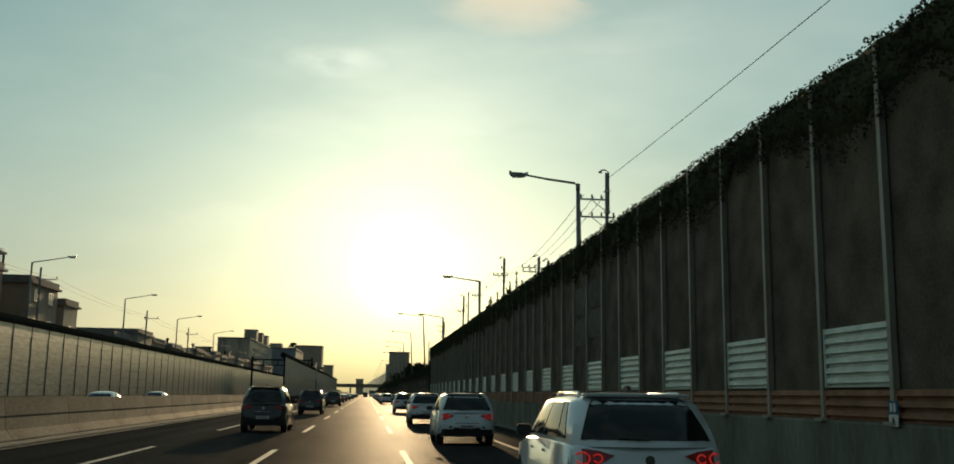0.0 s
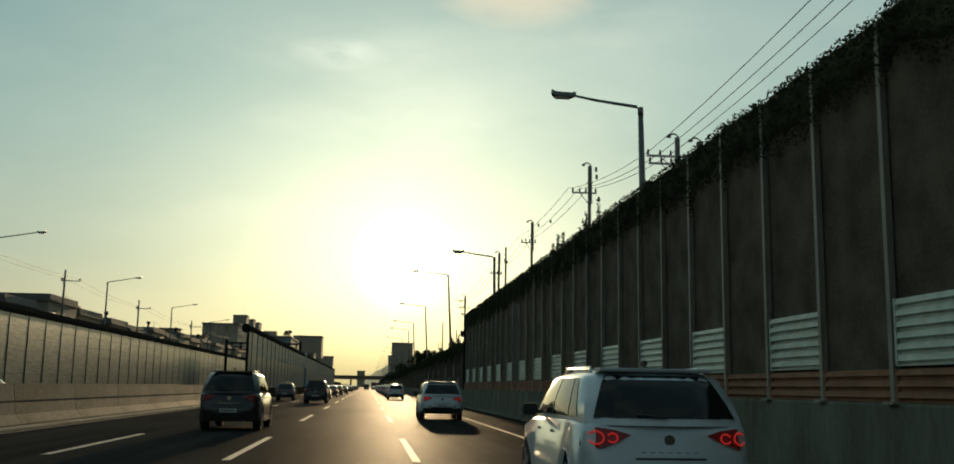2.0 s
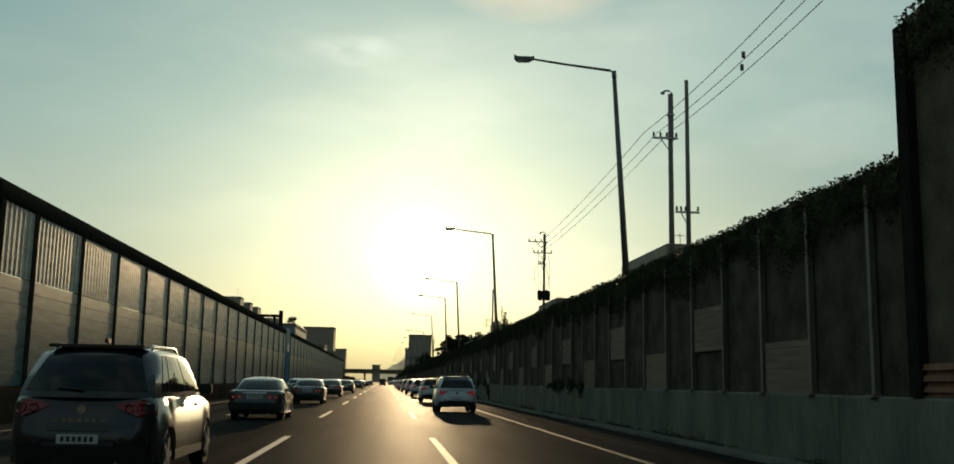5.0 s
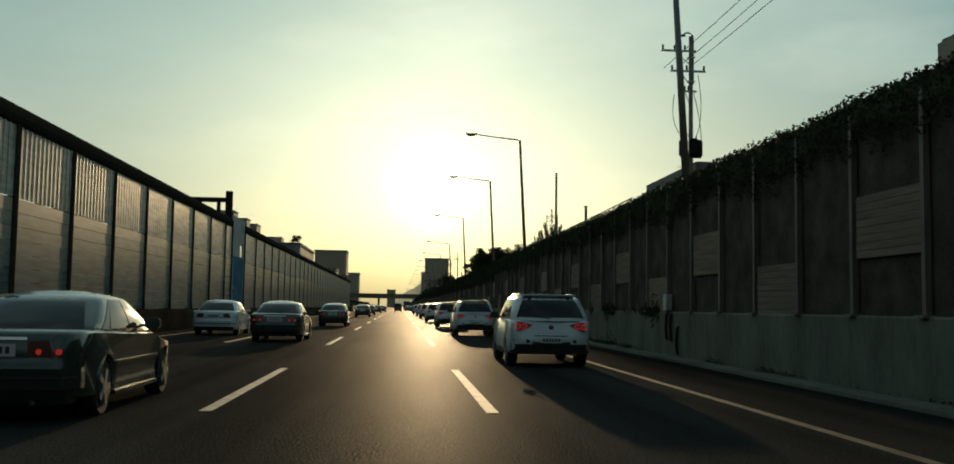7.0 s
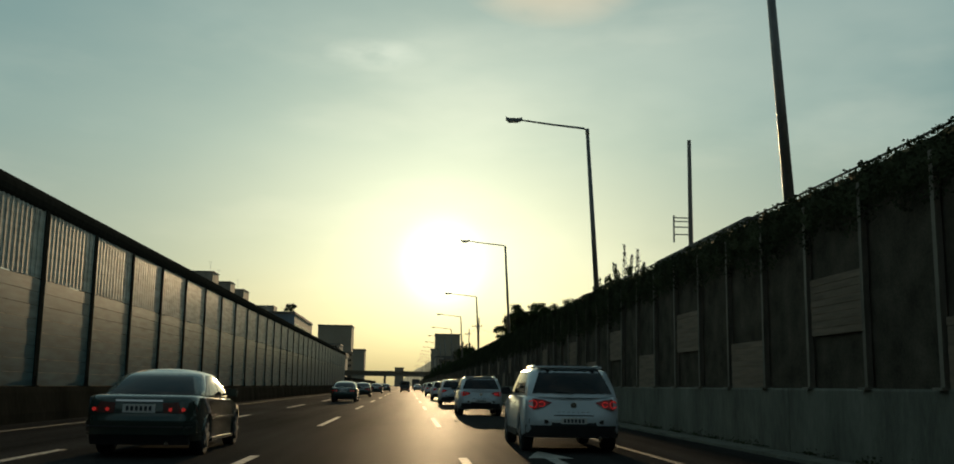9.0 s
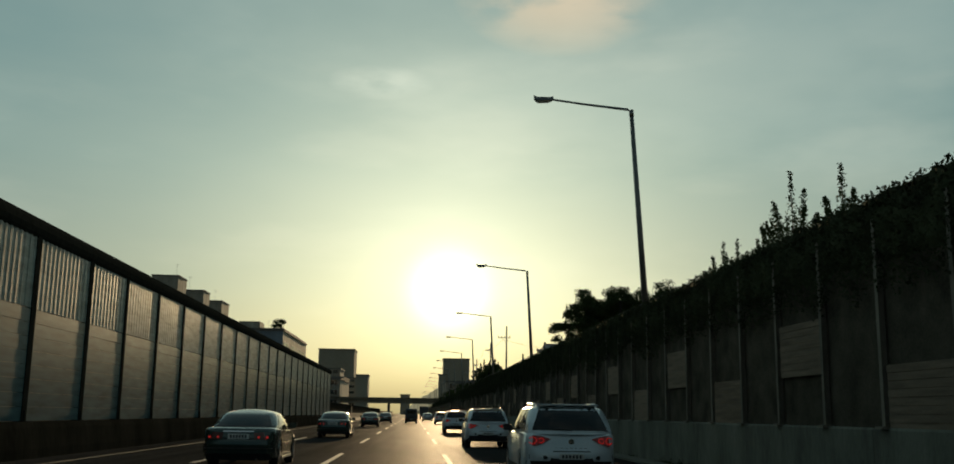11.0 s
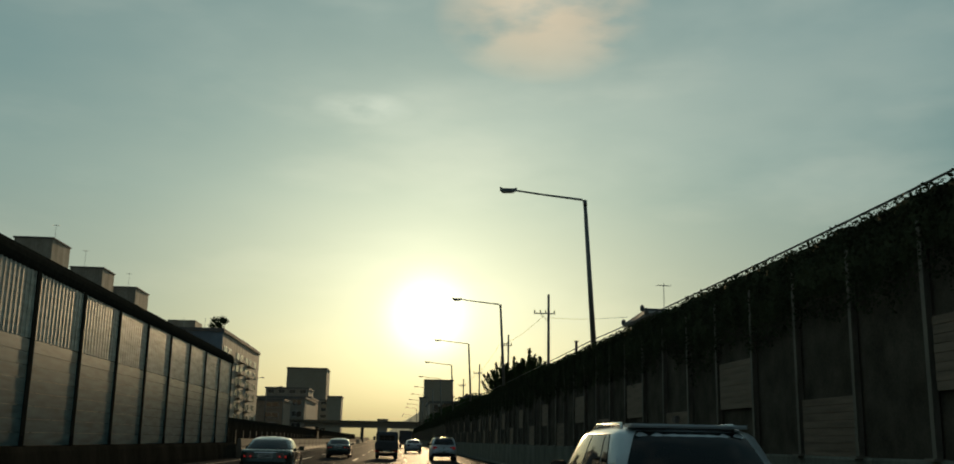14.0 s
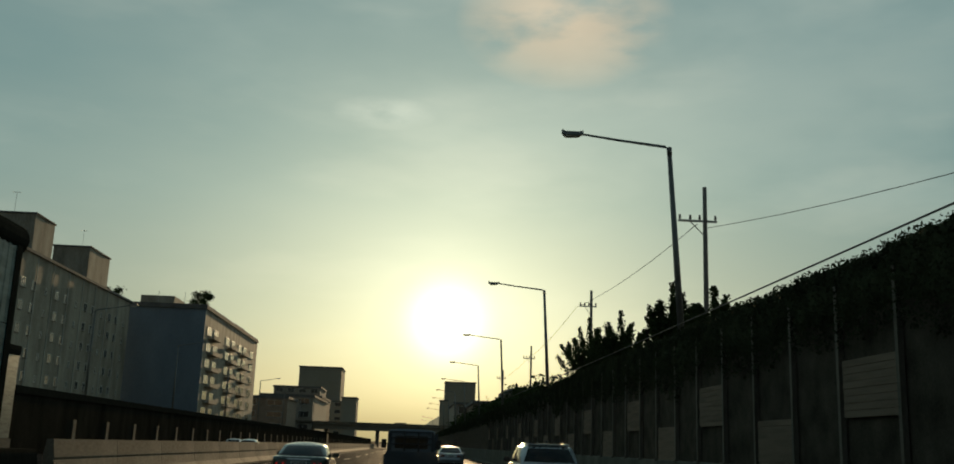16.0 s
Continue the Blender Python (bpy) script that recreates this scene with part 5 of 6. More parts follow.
def wheel_meshes(r, w):
    tyre = tube(bmesh.new(), [(-w / 2, 0, 0), (-w / 2 + 0.03, 0, 0), (w / 2 - 0.03, 0, 0), (w / 2, 0, 0)], [r * 0.93, r, r, r * 0.93], 26)
    rim = tube(bmesh.new(), [(-w / 2 - 0.012, 0, 0), (w / 2 + 0.012, 0, 0)], [r * 0.66, r * 0.66], 20)
    spokes = bmesh.new()
    for sx in (-w / 2 - 0.02, w / 2 + 0.008):
        for k in range(5):
            a = 2 * math.pi * k / 5
            d, q = Vector((0, math.cos(a), math.sin(a))), Vector((0, -math.sin(a), math.cos(a)))
            v = [spokes.verts.new(Vector((x, 0, 0)) + d * t * r + q * s * 0.035) for x in (sx, sx + 0.014) for t in (0.08, 0.64) for s in (-1, 1)]
            for f in ((0, 1, 3, 2), (4, 6, 7, 5), (0, 4, 5, 1), (2, 3, 7, 6), (0, 2, 6, 4), (1, 5, 7, 3)):
                spokes.faces.new([v[i] for i in f])
    tube(spokes, [(-w / 2 - 0.024, 0, 0), (w / 2 + 0.024, 0, 0)], 0.09 * r / 0.33, 10)
    return mesh_of("tyre", tyre, TYRE), mesh_of("rim", rim, BLACKTRIM), mesh_of("spokes", spokes, ALLOY)


def wheels(parent, ys, half, r, w=0.21):
    tm, rm, sm = wheel_meshes(r, w)
    for wy in ys:
        for sx in (-half, half):
            t = new("wheel", tm)
            t.parent = parent
            t.location = (sx, wy, r)
            for n, me in (("rim", rm), ("spokes", sm)):
                c = new(n, me)
                c.parent = t


def number_plate(parent, y, z, w=0.5, h=0.12):
    pl = part("number_plate", boxes((-w / 2, w / 2, y - 0.015, y, z, z + h)), PLATE, parent, "pale number plate with dark bars")
    bm = bmesh.new()
    for i in range(6):
        x = -w * 0.4 + i * w * 0.14
        box_bm(bm, x, x + w * 0.085, y - 0.019, y - 0.0145, z + h * 0.22, z + h * 0.78)
    part("plate_bars", bm, PLATE_INK, pl)


def shut(me_ob, angle=38):
    """Smooth shading with creases kept."""
    me = me_ob.data
    for f in me.polygons:
        f.use_smooth = True
    me.set_sharp_from_angle(angle=radians(angle))
    return me_ob


def plan_round(bm, L, W, rear=0.2, front=0.3):
    """Draws the corners of a body in towards its tail and nose, and leans its flanks."""
    for v in bm.verts:
        s = 1.0
        if v.co.y < 0.55:
            s -= rear * ((0.55 - v.co.y) / 0.55) ** 2.6
        if v.co.y > L - 1.0:
            s -= front * ((v.co.y - L + 1.0) / 1.0) ** 2.4
        s -= 0.05 * max(0.0, (v.co.z - 0.62) / 0.45) ** 2 + 0.05 * max(0.0, (0.5 - v.co.z) / 0.3) ** 2
        v.co.x *= s
    return bm


def rear_y(x, z, W, slope):
    """Where the tail of a body lies at this x and z."""
    u = abs(x) / (W / 2)
    y = slope[0][1]
    for (z0, y0), (z1, y1) in zip(slope, slope[1:]):
        if z0 <= z <= z1:
            y = y0 + (y1 - y0) * (z - z0) / (z1 - z0)
    if z > slope[-1][0]:
        y = slope[-1][1]
    return y + 0.36 * max(0.0, (u - 0.78) / 0.22) ** 1.6


def rear_patch(outline, W, slope, out, thick=0.05):
    """A plate with that (x, z) outline that follows the tail."""
    bm = bmesh.new()
    f = [bm.verts.new((x, rear_y(x, z, W, slope) - out, z)) for x, z in outline]
    b = [bm.verts.new((x * 0.98, rear_y(x, z, W, slope) + thick, z)) for x, z in outline]
    n = len(outline)
    bm.faces.new(f)
    bm.faces.new(b[::-1])
    for i in range(n):
        bm.faces.new((f[i], b[i], b[(i + 1) % n], f[(i + 1) % n]))
    bmesh.ops.triangulate(bm, faces=[g for g in bm.faces if len(g.verts) > 4])
    return bm


def strip(x0, x1, z0, z1, n=8):
    xs = [x0 + (x1 - x0) * i / n for i in range(n + 1)]
    return [(x, z0) for x in xs] + [(x, z1) for x in xs[::-1]]


class Cabin:
    """The glasshouse of a car: a curved surface over four sides."""

    def __init__(self, b0, b1, t0, t1, wb, wt, z0, z1):
        self.k = (b0, b1, t0, t1, wb, wt, z0, z1)

    def at(self, side, u, t, out=0.0):
        b0, b1, t0, t1, wb, wt, z0, z1 = self.k
        e = t ** 1.25
        yr, yf = b0 + (t0 - b0) * e, b1 + (t1 - b1) * t ** 1.1
        hw = wb + (wt - wb) * t ** 1.5
        roll = max(0.0, (t - 0.8) / 0.2)
        hw -= 0.1 * roll ** 2
        yr += 0.12 * roll ** 2
        yf -= 0.14 * roll ** 2
        z = z0 + (z1 - z0) * (t - 0.035 * roll ** 2)
        q = 2 * u - 1
        if side == "rear":
            return Vector((hw * q, yr - 0.08 * (1 - q * q) + 0.11 * q ** 6 - out, z + out * 0.3))
        if side == "front":
            return Vector((-hw * q, yf + 0.16 * (1 - q * q) - 0.14 * q ** 6 + out, z + out * 0.3))
        yr, yf = yr + 0.11, yf - 0.14
        y = yr + (yf - yr) * u if side == "right" else yf + (yr - yf) * u
        x = hw + 0.045 * (1 - q * q) + out
        return Vector((x if side == "right" else -x, y, z))

    def shell(self):
        bm = bmesh.new()
        levels = [0.0, 0.12, 0.3, 0.5, 0.7, 0.82, 0.88, 0.93, 0.97, 1.0]
        rings = []
        n = 8
        for t in levels:
            ring = []
            for side in ("rear", "right", "front", "left"):
                ring += [self.at(side, i / n, t) for i in range(n)]
            rings.append(ring)
        top = rings[-1]
        c = sum(top, Vector()) / len(top)
        for s, dz in ((0.8, 0.022), (0.5, 0.042), (0.2, 0.05)):
            rings.append([c + (p - c) * s + Vector((0, 0, dz)) for p in top])
        vs = [[bm.verts.new(p) for p in ring] for ring in rings]
        m = len(top)
        for r0, r1 in zip(vs, vs[1:]):
            for i in range(m):
                bm.faces.new((r0[i], r0[(i + 1) % m], r1[(i + 1) % m], r1[i]))
        bm.faces.new(vs[-1])
        bm.faces.new(vs[0][::-1])
        return bm

    def pane(self, side, u0, u1, t0, t1, lean0=0.0, lean1=0.0, out=0.007):
        """A pane over part of one side; lean: how far its upper corners are drawn in."""
        bm = bmesh.new()
        n, m = 8, 6
        f, b = {}, {}
        for j in range(m + 1):
            v = j / m
            for i in range(n + 1):
                ua, ub = u0 + lean0 * v, u1 - lean1 * v
                u, t = ua + (ub - ua) * i / n, t0 + (t1 - t0) * v
                f[i, j], b[i, j] = bm.verts.new(self.at(side, u, t, out)), bm.verts.new(self.at(side, u, t, -0.02))
        for i in range(n):
            for j in range(m):
                bm.faces.new((f[i, j], f[i + 1, j], f[i + 1, j + 1], f[i, j + 1]))
        rim = [(i, 0) for i in range(n)] + [(n, j) for j in range(m)] + [(i, m) for i in range(n, 0, -1)] + [(0, j) for j in range(m, 0, -1)]
        for a, c in zip(rim, rim[1:] + rim[:1]):
            bm.faces.new((f[a], b[a], b[c], f[c]))
        return bm


def car(name, label, colour, x, y, L, W, H, belt, kind, group="cars on the road", lit=False, turn=0.0, heads=False):
    """A car with its rear bumper at y and its nose further along the road."""
    c = thing(name, label, "car", group, at=(x, y, 0))
    if turn:
        c.rotation_euler = (0, 0, radians(turn))
    suv = kind == "suv"
    r = 0.35 if suv else 0.315
    ra, fa = 0.86 if suv else 1.05, L - 0.88
    ar = r + 0.055
    zb = 0.26 if suv else 0.2
    hood = belt - 0.06
    if suv:
        slope = [(0.3, 0.06), (0.45, 0.0), (0.62, 0.0), (0.8, 0.06), (belt - 0.12, 0.09), (belt, 0.16)]
        prof = [(0.1, zb + 0.08), (0.02, 0.42), (0.0, 0.52), (0.0, 0.62), (0.03, 0.72), (0.06, 0.8), (0.09, belt - 0.12), (0.12, belt - 0.05), (0.2, belt)]
        prof += [(L * 0.15, belt + 0.02), (L * 0.3, belt + 0.03), (L * 0.45, belt + 0.02), (L * 0.6, belt), (L * 0.71, belt - 0.02), (L * 0.8, hood - 0.03), (L * 0.88, hood - 0.08), (L - 0.25, hood - 0.15), (L - 0.1, hood - 0.25), (L - 0.03, hood - 0.38), (L, 0.5), (L - 0.06, zb + 0.06)]
        cab = Cabin(0.16, L * 0.735, 0.62, L * 0.56, W / 2 - 0.085, W / 2 - 0.24, belt - 0.03, H - 0.05)
    else:
        slope = [(0.2, 0.1), (0.4, 0.0), (0.56, 0.0), (0.66, 0.05), (belt - 0.04, 0.07), (belt + 0.02, 0.13)]
        prof = [(0.12, zb + 0.06), (0.02, 0.38), (0.0, 0.46), (0.0, 0.56), (0.04, 0.62), (0.05, 0.7), (0.06, belt - 0.06), (0.1, belt), (0.2, belt + 0.03), (0.5, belt + 0.045)]
        prof += [(L * 0.2, belt + 0.03), (L * 0.35, belt + 0.0), (L * 0.5, belt - 0.02), (L * 0.68, belt - 0.04), (L * 0.76, hood - 0.06), (L * 0.86, hood - 0.12), (L - 0.25, hood - 0.2), (L - 0.1, hood - 0.3), (L - 0.03, hood - 0.4), (L, 0.42), (L - 0.08, zb + 0.06)]
        cab = Cabin(L * 0.15, L * 0.71, L * 0.33, L * 0.55, W / 2 - 0.1, W / 2 - 0.3, belt - 0.03, H - 0.05)
    h0 = math.sqrt(max(0.01, ar * ar - (zb - 0.33) ** 2))
    for wy in (fa, ra):
        prof += [(wy + h0, zb)] + arch(wy, ar, zb + 0.02, 13)[1:-1] + [(wy - h0, zb)]
    shut(part("body", plan_round(side_shell(prof, W, 0.05), L, W, 0.2 if suv else 0.24), colour, c), 50)
    part("underbody", boxes((-W / 2 + 0.26, W / 2 - 0.26, 0.3, L - 0.35, zb + 0.02, 0.7)), BLACKTRIM, c)
    shut(part("cabin", cab.shell(), colour, c), 50)
    shut(part("rear_window", cab.pane("rear", 0.05, 0.95, 0.13 if suv else 0.06, 0.9, 0.05, 0.05), CARGLASS, c, "dark tinted rear window"))
    shut(part("windscreen", cab.pane("front", 0.05, 0.95, 0.08, 0.9, 0.03, 0.03), CARGLASS, c))
    splits = ((0.1, 0.22, 0.05, 0.0), (0.24, 0.55, 0.0, 0.0), (0.575, 0.95, 0.0, 0.13)) if suv else ((0.1, 0.2, 0.1, -0.02), (0.22, 0.55, 0.0, 0.0), (0.575, 0.95, 0.0, 0.18))
    for u0, u1, l0, l1 in splits:
        shut(part("side_window", cab.pane("right", u0, u1, 0.12, 0.84, l0, l1), CARGLASS, c))
        shut(part("side_window", cab.pane("left", 1 - u1, 1 - u0, 0.12, 0.84, l1, l0), CARGLASS, c))
    b1 = cab.k[1]
    wb = cab.k[4]
    for sx in (-1, 1):
        bm = boxes((*sorted((sx * (wb + 0.07), sx * (wb + 0.26))), b1 - 0.64, b1 - 0.52, belt + 0.0, belt + 0.14), (*sorted((sx * (wb - 0.02), sx * (wb + 0.09))), b1 - 0.6, b1 - 0.55, belt + 0.02, belt + 0.06))
        shut(part("mirror", bm, BLACKTRIM if suv else colour, c, bevel=0.03))
        for ya in (ra + 0.62, L * 0.5 + 0.12):
            part("door_handle", boxes((*sorted((sx * (W / 2 - 0.06), sx * (W / 2 - 0.02))), ya + 0.15, ya + 0.36, belt - 0.17, belt - 0.135)), CHROME, c, bevel=0.008)
        part("sill_trim", boxes((*sorted((sx * (W / 2 - 0.08), sx * (W / 2 - 0.01))), ra + ar + 0.06, fa - ar - 0.06, zb - 0.01, zb + (0.12 if suv else 0.05))), BLACKTRIM if suv else CHROME, c, bevel=0.01)
        if suv:
            bm = bmesh.new()
            for wy in (ra, fa):
                pts = [(sx * (W / 2 - 0.065), wy + (ar + 0.02) * math.cos(a), 0.33 + (ar + 0.02) * math.sin(a)) for a in np.linspace(-0.1, math.pi + 0.1, 15)]
                tube(bm, pts, 0.035, 6)
            part("arch_trim", bm, BLACKTRIM, c)
            o = [(sx * a, z) for a, z in ((W / 2 - 0.04, belt - 0.24), (W / 2 - 0.2, belt - 0.25), (W / 2 - 0.36, belt - 0.2), (W / 2 - 0.52, belt - 0.12), (W / 2 - 0.36, belt - 0.07), (W / 2 - 0.2, belt - 0.05), (W / 2 - 0.06, belt - 0.06))]
            lamp = part("tail_lamp", rear_patch(o, W, slope, 0.012), TAIL, c, "dark red swept tail lamp")
            ring = bmesh.new()
            for cx, rr in ((W / 2 - 0.17, 0.062), (W / 2 - 0.33, 0.045)):
                pts = [(sx * (cx + rr * math.cos(t) * 1.15), 0, belt - 0.15 + rr * math.sin(t)) for t in np.linspace(0.5, 5.8, 14)]
                tube(ring, [(px, rear_y(px, pz, W, slope) - 0.016, pz) for px, _, pz in pts], 0.01, 5)
            part("light_ring", ring, BRAKE if lit else TAIL, lamp)
            o = [(sx * a, z) for a, z in ((W / 2 - 0.1, 0.53), (W / 2 - 0.42, 0.53), (W / 2 - 0.46, 0.56), (W / 2 - 0.42, 0.6), (W / 2 - 0.1, 0.62))]
            part("reflector", rear_patch(o, W, slope, 0.008), BLACKTRIM, c)
            part("roof_rail", tube(bmesh.new(), [(sx * cab.k[5] * 0.93, cab.k[2] + 0.2, H - 0.1), (sx * cab.k[5] * 0.9, cab.k[2] + 0.34, H - 0.03), (sx * cab.k[5] * 0.9, cab.k[3] - 0.3, H - 0.03), (sx * cab.k[5] * 0.9, cab.k[3] - 0.12, H - 0.09)], 0.017, 7), CHROME, c, smooth=True)
        else:
            o = [(sx * a, z) for a, z in ((W / 2 - 0.03, belt - 0.22), (W / 2 - 0.25, belt - 0.24), (W / 2 - 0.5, belt - 0.24), (W / 2 - 0.52, belt - 0.08), (W / 2 - 0.3, belt - 0.07), (W / 2 - 0.06, belt - 0.08))]
            lamp = part("tail_lamp", rear_patch(o, W, slope, 0.01), SMOKED, c, "smoked dark red tail lamp")
            if lit:
                bl = bmesh.new()
                for cx in (W / 2 - 0.2, W / 2 - 0.4):
                    yy = rear_y(cx, belt - 0.18, W, slope)
                    tube(bl, [(sx * cx, yy - 0.014, belt - 0.185), (sx * cx, yy + 0.01, belt - 0.185)], 0.031, 10)
                part("brake_bulb", bl, BRAKE, lamp)
            part("side_moulding", boxes((*sorted((sx * (W / 2 - 0.06), sx * (W / 2 - 0.002))), ra + ar + 0.05, fa - ar - 0.05, 0.56, 0.585)), CHROME, c)
        part("headlamp", boxes((*sorted((sx * (W / 2 - 0.48), sx * (W / 2 - 0.2))), L - 0.26, L - 0.02, hood - 0.34, hood - 0.23)), HEADLIT if heads else REFLECT, c, bevel=0.02)
    if suv:
        o = strip(-W / 2 + 0.05, W / 2 - 0.05, zb + 0.03, 0.5, 12)
        part("lower_bumper", rear_patch(o, W, slope, 0.014, 0.12), BLACKTRIM, c, "black plastic lower bumper")
        o = [(-0.42, 0.5), (0.42, 0.5), (0.36, 0.69), (-0.36, 0.69)]
        part("plate_recess", rear_patch(o, W, slope, 0.006), BLACKTRIM, c)
        number_plate(c, -0.004, 0.53, 0.48, 0.11)
        o = strip(-W / 2 + 0.5, W / 2 - 0.5, belt - 0.085, belt - 0.07, 6)
        part("tailgate_line", rear_patch(o, W, slope, 0.004), BLACKTRIM, c)
        part("badge", tube(bmesh.new(), [(0, rear_y(0, belt - 0.17, W, slope) - 0.012, belt - 0.17), (0, 0.12, belt - 0.17)], 0.055, 16), CHROME, c)
        lt = bmesh.new()
        for i in range(7):
            box_bm(lt, -0.3 + i * 0.09, -0.25 + i * 0.09, rear_y(0, 0.76, W, slope) - 0.01, 0.1, belt - 0.32, belt - 0.285)
        part("badge_bars", lt, CHROME, c)
        part("spoiler", boxes((-cab.k[5] * 0.92, cab.k[5] * 0.92, cab.k[2] - 0.12, cab.k[2] + 0.2, H - 0.075, H - 0.035)), colour, c, bevel=0.018)
        part("aerial_fin", boxes((-0.025, 0.025, cab.k[2] + 0.3, cab.k[2] + 0.46, H - 0.01, H + 0.06)), BLACKTRIM, c, bevel=0.012)
        part("wiper", tube(bmesh.new(), [cab.at("rear", 0.5, 0.13, 0.03), cab.at("rear", 0.3, 0.17, 0.03)], 0.012, 5), BLACKTRIM, c)
    else:
        o = strip(-W / 2 + 0.03, W / 2 - 0.03, 0.36, 0.575, 12)
        part("rear_bumper", rear_patch(o, W, slope, 0.03, 0.15), colour, c, bevel=0.0)
        o = strip(-W / 2 + 0.06, W / 2 - 0.06, 0.47, 0.495, 12)
        part("bumper_strip", rear_patch(o, W, slope, 0.036), BLACKTRIM, c)
        o = strip(-0.36, 0.36, belt - 0.065, belt - 0.035, 4)
        part("trunk_trim", rear_patch(o, W, slope, 0.02), CHROME, c, "chrome strip over the plate")
        o = strip(-0.37, 0.37, belt - 0.25, belt - 0.075, 4)
        part("plate_recess", rear_patch(o, W, slope, 0.004), BLACKTRIM, c)
        number_plate(c, 0.06, belt - 0.235, 0.5, 0.13)
        o = strip(-W / 2 + 0.12, W / 2 - 0.12, zb, 0.355, 10)
        part("valance", rear_patch(o, W, slope, -0.02, 0.2), BLACKTRIM, c)
        part("parcel_shelf", boxes((-0.5, 0.5, cab.k[0] + 0.3, cab.k[0] + 0.55, belt - 0.02, belt)), BLACKTRIM, c)
    part("exhaust", tube(bmesh.new(), [(W * 0.26, 0.0, zb + 0.03), (W * 0.26, 0.25, zb + 0.03)], 0.03, 10), CHROME, c)
    wheels(c, (ra, fa), W / 2 - 0.135, r)
    return c


WHITE = paint("pearl_white_paint", (0.60, 0.68, 0.72), 0.28, 0.1)
GREEN = paint("dark_green_paint", (0.04, 0.062, 0.053), 0.22, 0.4)
BLACK = paint("black_paint", (0.012, 0.013, 0.015), 0.3, 0.2)
SILVER = paint("silver_blue_paint", (0.30, 0.34, 0.38), 0.3, 0.6)
NAVY = paint("dusty_navy_paint", (0.05, 0.065, 0.085), 0.4, 0.2)

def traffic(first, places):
    """Repeats one car along its lane, spaced to fit the camera's views."""
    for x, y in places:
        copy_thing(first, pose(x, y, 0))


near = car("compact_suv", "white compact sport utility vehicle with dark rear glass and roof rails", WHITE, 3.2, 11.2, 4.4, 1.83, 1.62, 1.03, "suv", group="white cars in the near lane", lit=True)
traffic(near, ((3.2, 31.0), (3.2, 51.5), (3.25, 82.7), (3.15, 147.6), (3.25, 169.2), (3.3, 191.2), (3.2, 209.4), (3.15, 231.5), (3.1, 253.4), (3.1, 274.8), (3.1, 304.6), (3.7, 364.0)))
green = car("old_sedan", "dark green older saloon car with lit brake lamps", GREEN, -4.2, 136.5, 4.75, 1.76, 1.42, 0.93, "sedan", group="green cars in the middle lane", lit=True)
traffic(green, ((-4.2, 158.5), (-4.2, 181.5), (-4.0, 207.2), (-4.1, 258.4), (-4.25, 288.0), (-4.1, 329.0), (-3.7, 367.0)))
dark = car("black_suv", "black dusty sport utility vehicle", BLACK, -3.8, 39.0, 4.6, 1.78, 1.76, 1.1, "suv", group="black cars in the middle lane")
traffic(dark, ((-3.8, 71.0), (-3.7, 116.4)))
car("silver_sedan", "silver blue saloon car", SILVER, 2.4, 400.5, 4.6, 1.78, 1.45, 0.95, "sedan")
car("small_hatchback", "small dark navy hatchback car", NAVY, -6.9, 128.0, 3.7, 1.62, 1.5, 0.98, "suv")
car("white_sedan", "white saloon car in the outer lane", WHITE, -7.35, 187.6, 4.5, 1.78, 1.45, 0.95, "sedan")
car("oncoming_car", "white oncoming saloon car with lit headlamps", WHITE, -14.5, 428, 4.6, 1.78, 1.45, 0.95, "sedan", turn=180, heads=True)
car("oncoming_car", "silver oncoming saloon car with lit headlamps", SILVER, -18.2, 442, 4.6, 1.78, 1.45, 0.95, "sedan", turn=180, heads=True)
car("oncoming_car", "white oncoming saloon car with lit headlamps", WHITE, -15.0, 62, 4.6, 1.78, 1.45, 0.95, "sedan", turn=180, heads=True)
car("oncoming_car", "silver oncoming saloon car with lit headlamps", SILVER, -19.0, 96, 4.6, 1.78, 1.45, 0.95, "sedan", turn=180, heads=True)


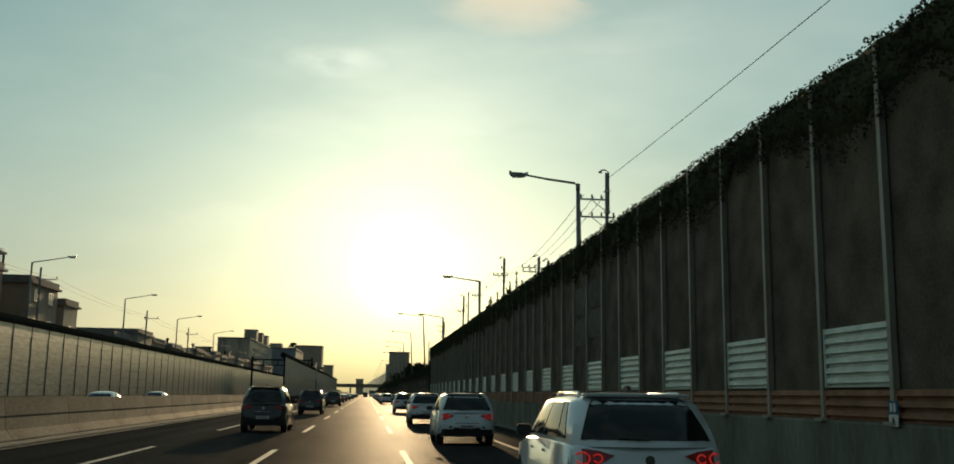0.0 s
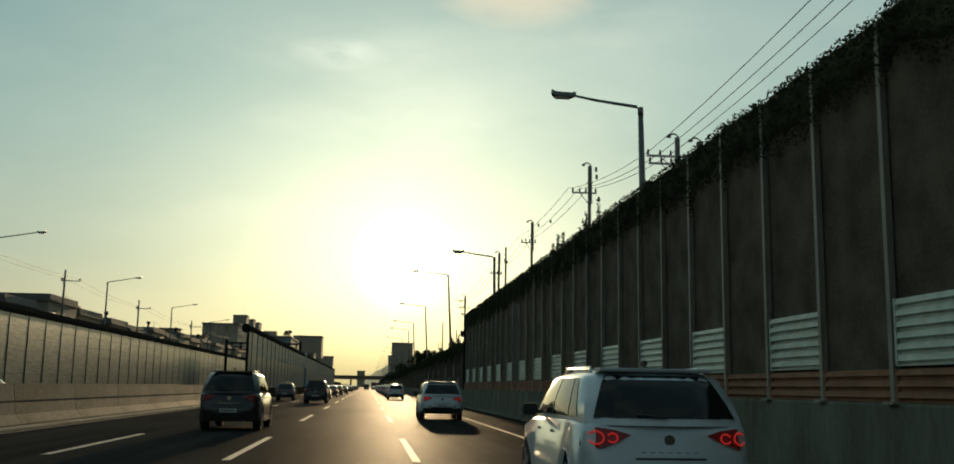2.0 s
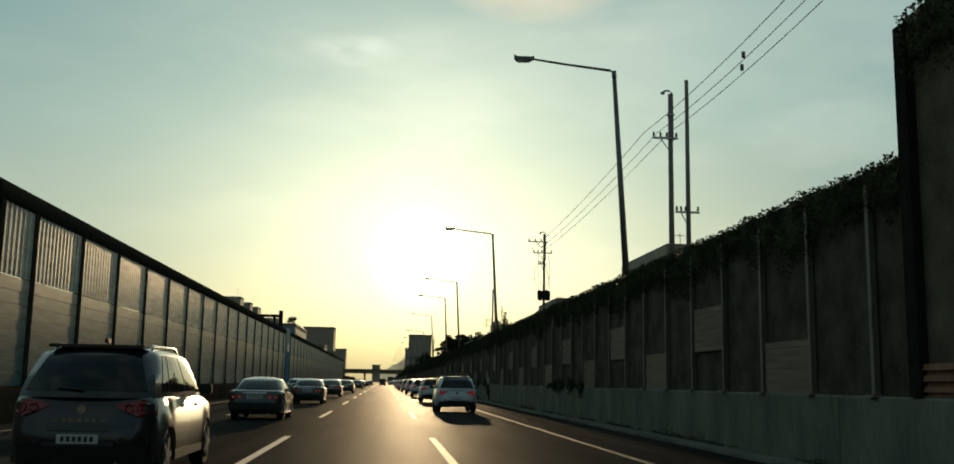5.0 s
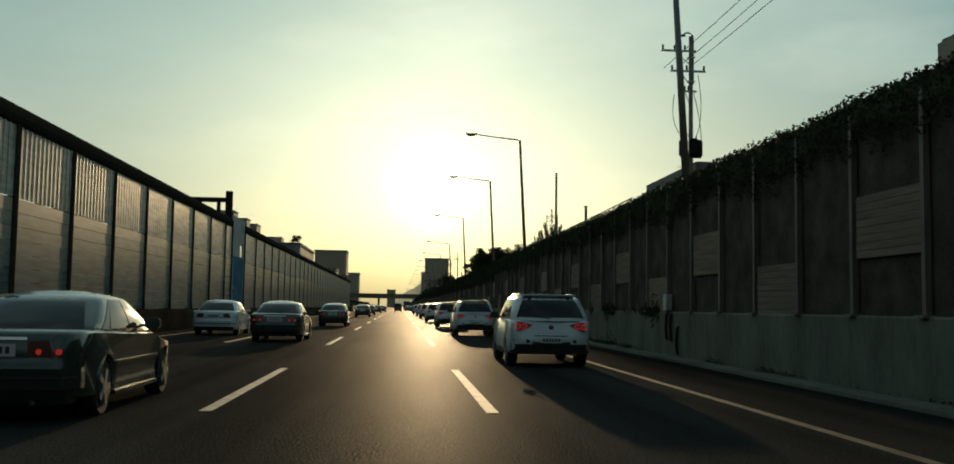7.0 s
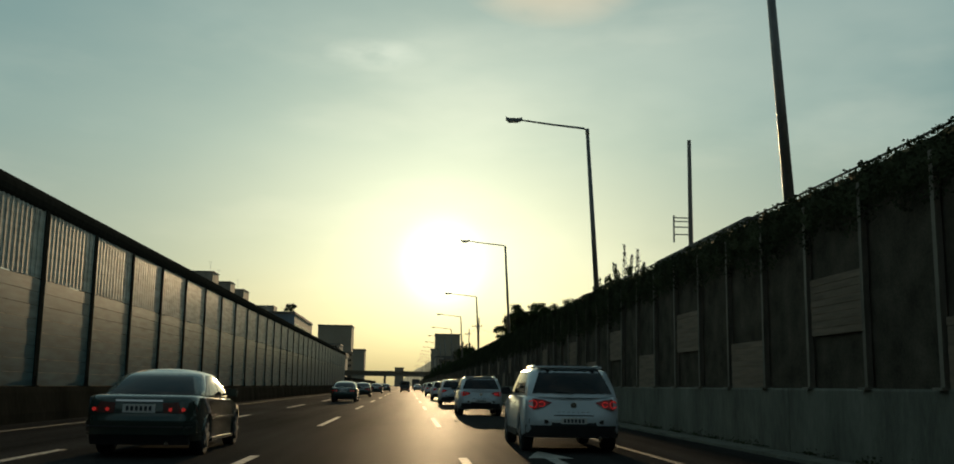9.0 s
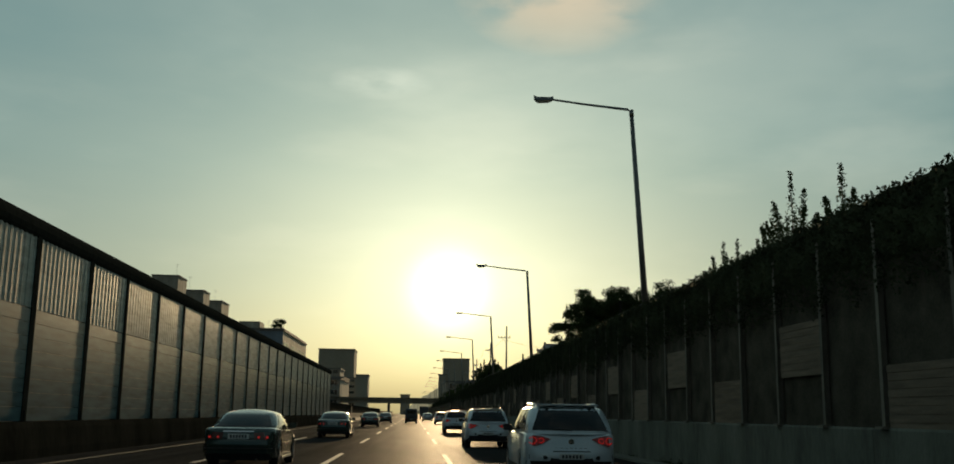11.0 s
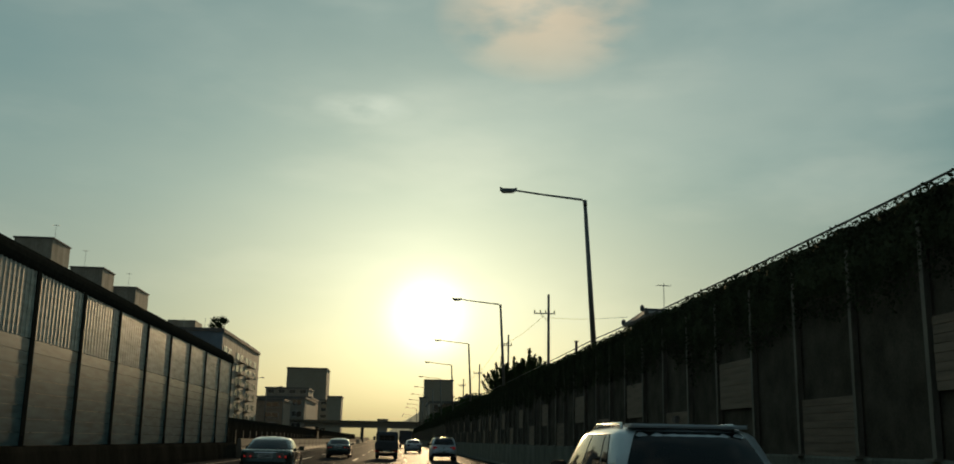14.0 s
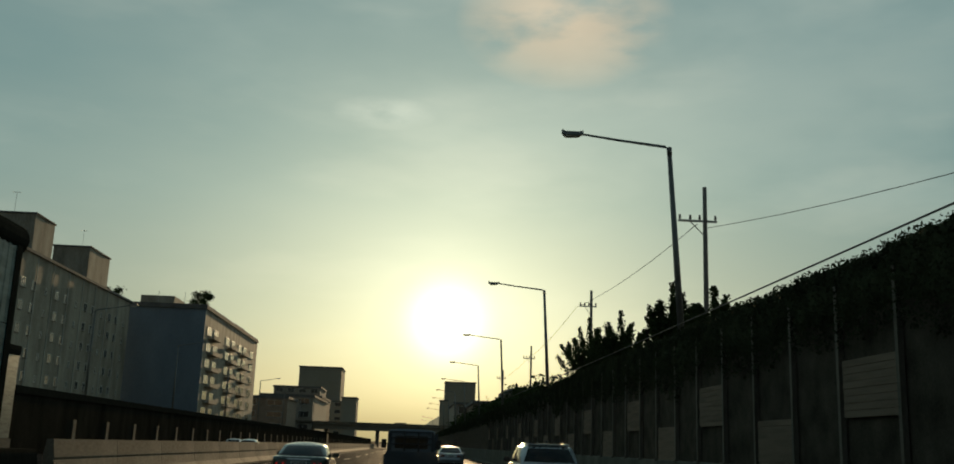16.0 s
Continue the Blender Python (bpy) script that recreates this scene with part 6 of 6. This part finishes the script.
def cargo_truck(x, y):
    t = thing("cargo_truck", "small dusty navy dropside cargo truck with an empty bed", "truck", "trucks on the road", at=(x, y, 0))
    W, L, bedL = 1.70, 5.0, 2.85
    part("chassis", boxes((-0.38, -0.28, 0.15, L - 0.4, 0.45, 0.62), (0.28, 0.38, 0.15, L - 0.4, 0.45, 0.62), (-0.38, 0.38, 0.2, 0.3, 0.47, 0.6), (-0.38, 0.38, 1.8, 1.9, 0.47, 0.6)), BLACKTRIM, t)
    part("bed_floor", boxes((-W / 2, W / 2, 0.05, bedL, 0.66, 0.74)), NAVY, t)
    part("tailgate", boxes((-W / 2, W / 2, 0.0, 0.045, 0.68, 1.12), (-W / 2 + 0.06, W / 2 - 0.06, -0.012, 0.0, 0.74, 0.79), (-W / 2 + 0.06, W / 2 - 0.06, -0.012, 0.0, 1.02, 1.07), (-0.03, 0.03, -0.012, 0.0, 0.79, 1.02)), NAVY, t, "dusty navy steel tailgate", bevel=0.006)
    for sx in (-1, 1):
        a, b = sorted((sx * W / 2, sx * (W / 2 - 0.04)))
        part("side_board", boxes((a, b, 0.05, bedL, 0.74, 1.12), (min(a, a - 0.01 * (sx < 0)), max(b, b + 0.01 * (sx > 0)), 0.1, bedL - 0.05, 0.86, 0.9)), NAVY, t)
        part("tail_lamp", boxes((*sorted((sx * 0.82, sx * 0.55)), 0.02, 0.08, 0.5, 0.6)), TAIL, t, bevel=0.01)
        part("mudflap", boxes((*sorted((sx * 0.8, sx * 0.48)), 0.42, 0.44, 0.18, 0.62)), BLACKTRIM, t)
        part("mirror", boxes((*sorted((sx * 0.88, sx * 1.05)), L - 0.75, L - 0.68, 1.3, 1.6), (*sorted((sx * 0.78, sx * 0.9)), L - 0.72, L - 0.69, 1.42, 1.46)), BLACKTRIM, t, bevel=0.012)
        part("latch", boxes((*sorted((sx * (W / 2 - 0.02), sx * (W / 2 + 0.03))), -0.01, 0.05, 0.98, 1.06)), CHROME, t)
    part("headboard", boxes((-W / 2, W / 2, bedL, bedL + 0.05, 0.74, 1.2)), NAVY, t)
    guard = bmesh.new()
    for gx in (-0.72, -0.24, 0.24, 0.72):
        tube(guard, [(gx, bedL + 0.03, 1.2), (gx, bedL + 0.03, 1.86)], 0.022, 6)
    for gz in (1.45, 1.66, 1.86):
        tube(guard, [(-0.74, bedL + 0.03, gz), (0.74, bedL + 0.03, gz)], 0.022, 6)
    part("guard_frame", guard, BLACKTRIM, t, "black tube frame behind the cab")
    cabp = [(bedL + 0.12, 0.5), (bedL + 0.12, 1.2), (bedL + 0.2, 1.85), (bedL + 0.32, 1.95), (L - 0.75, 1.95), (L - 0.55, 1.86), (L - 0.12, 1.25), (L, 1.0), (L, 0.5), (L - 0.3, 0.42)]
    part("cab", side_shell(cabp, 1.62, 0.07), NAVY, t, bevel=0.0)
    part("rear_window", boxes((-0.56, 0.56, bedL + 0.08, bedL + 0.2, 1.3, 1.72)), CARGLASS, t, bevel=0.015)
    for sx in (-1, 1):
        part("side_window", boxes((*sorted((sx * 0.8, sx * 0.818)), bedL + 0.45, L - 0.5, 1.3, 1.75)), CARGLASS, t)
    part("windscreen", quad_pane(bmesh.new(), ((0.7, L - 0.1, 1.27), (-0.7, L - 0.1, 1.27), (-0.66, L - 0.54, 1.84), (0.66, L - 0.54, 1.84)), 0.03, 0.97, 0.03, 0.97, 0.02), CARGLASS, t)
    part("rear_bar", boxes((-0.8, 0.8, 0.06, 0.12, 0.36, 0.45), (-0.4, -0.34, 0.08, 0.14, 0.45, 0.5), (0.34, 0.4, 0.08, 0.14, 0.45, 0.5)), BLACKTRIM, t)
    number_plate(t, 0.05, 0.5, 0.44, 0.13)
    wheels(t, (0.95, L - 0.75), 0.68, 0.31, 0.22)
    part("axle", tube(bmesh.new(), [(-0.6, 0.95, 0.31), (-0.15, 0.95, 0.31), (0.15, 0.95, 0.31), (0.6, 0.95, 0.31)], [0.05, 0.12, 0.12, 0.05], 10), BLACKTRIM, t)
    return t


cargo_truck(-0.25, 367.0)


def box_truck(x, y):
    t = thing("box_truck", "dark boxy delivery truck", "truck", "trucks on the road", at=(x, y, 0))
    part("cargo_box", boxes((-1.05, 1.05, 0, 4.6, 0.95, 2.95), (-1.07, 1.07, -0.02, 0.05, 0.93, 1.0), (-0.01, 0.01, -0.02, 0.0, 1.0, 2.9)), NAVY, t, bevel=0.01)
    part("chassis", boxes((-0.4, 0.4, 0.1, 6.0, 0.5, 0.95), (-1.0, 1.0, 0.02, 0.1, 0.4, 0.52)), BLACKTRIM, t)
    part("cab", side_shell([(4.75, 0.55), (4.75, 2.2), (4.9, 2.35), (5.9, 2.3), (6.3, 1.4), (6.35, 0.55)], 1.95, 0.06), NAVY, t)
    for sx in (-1, 1):
        part("tail_lamp", boxes((*sorted((sx * 0.95, sx * 0.65)), -0.0, 0.08, 0.6, 0.72)), TAIL, t)
    number_plate(t, 0.02, 0.55)
    wheels(t, (1.1, 5.5), 0.82, 0.4, 0.26)
    return t


box_truck(2.5, 470.0)
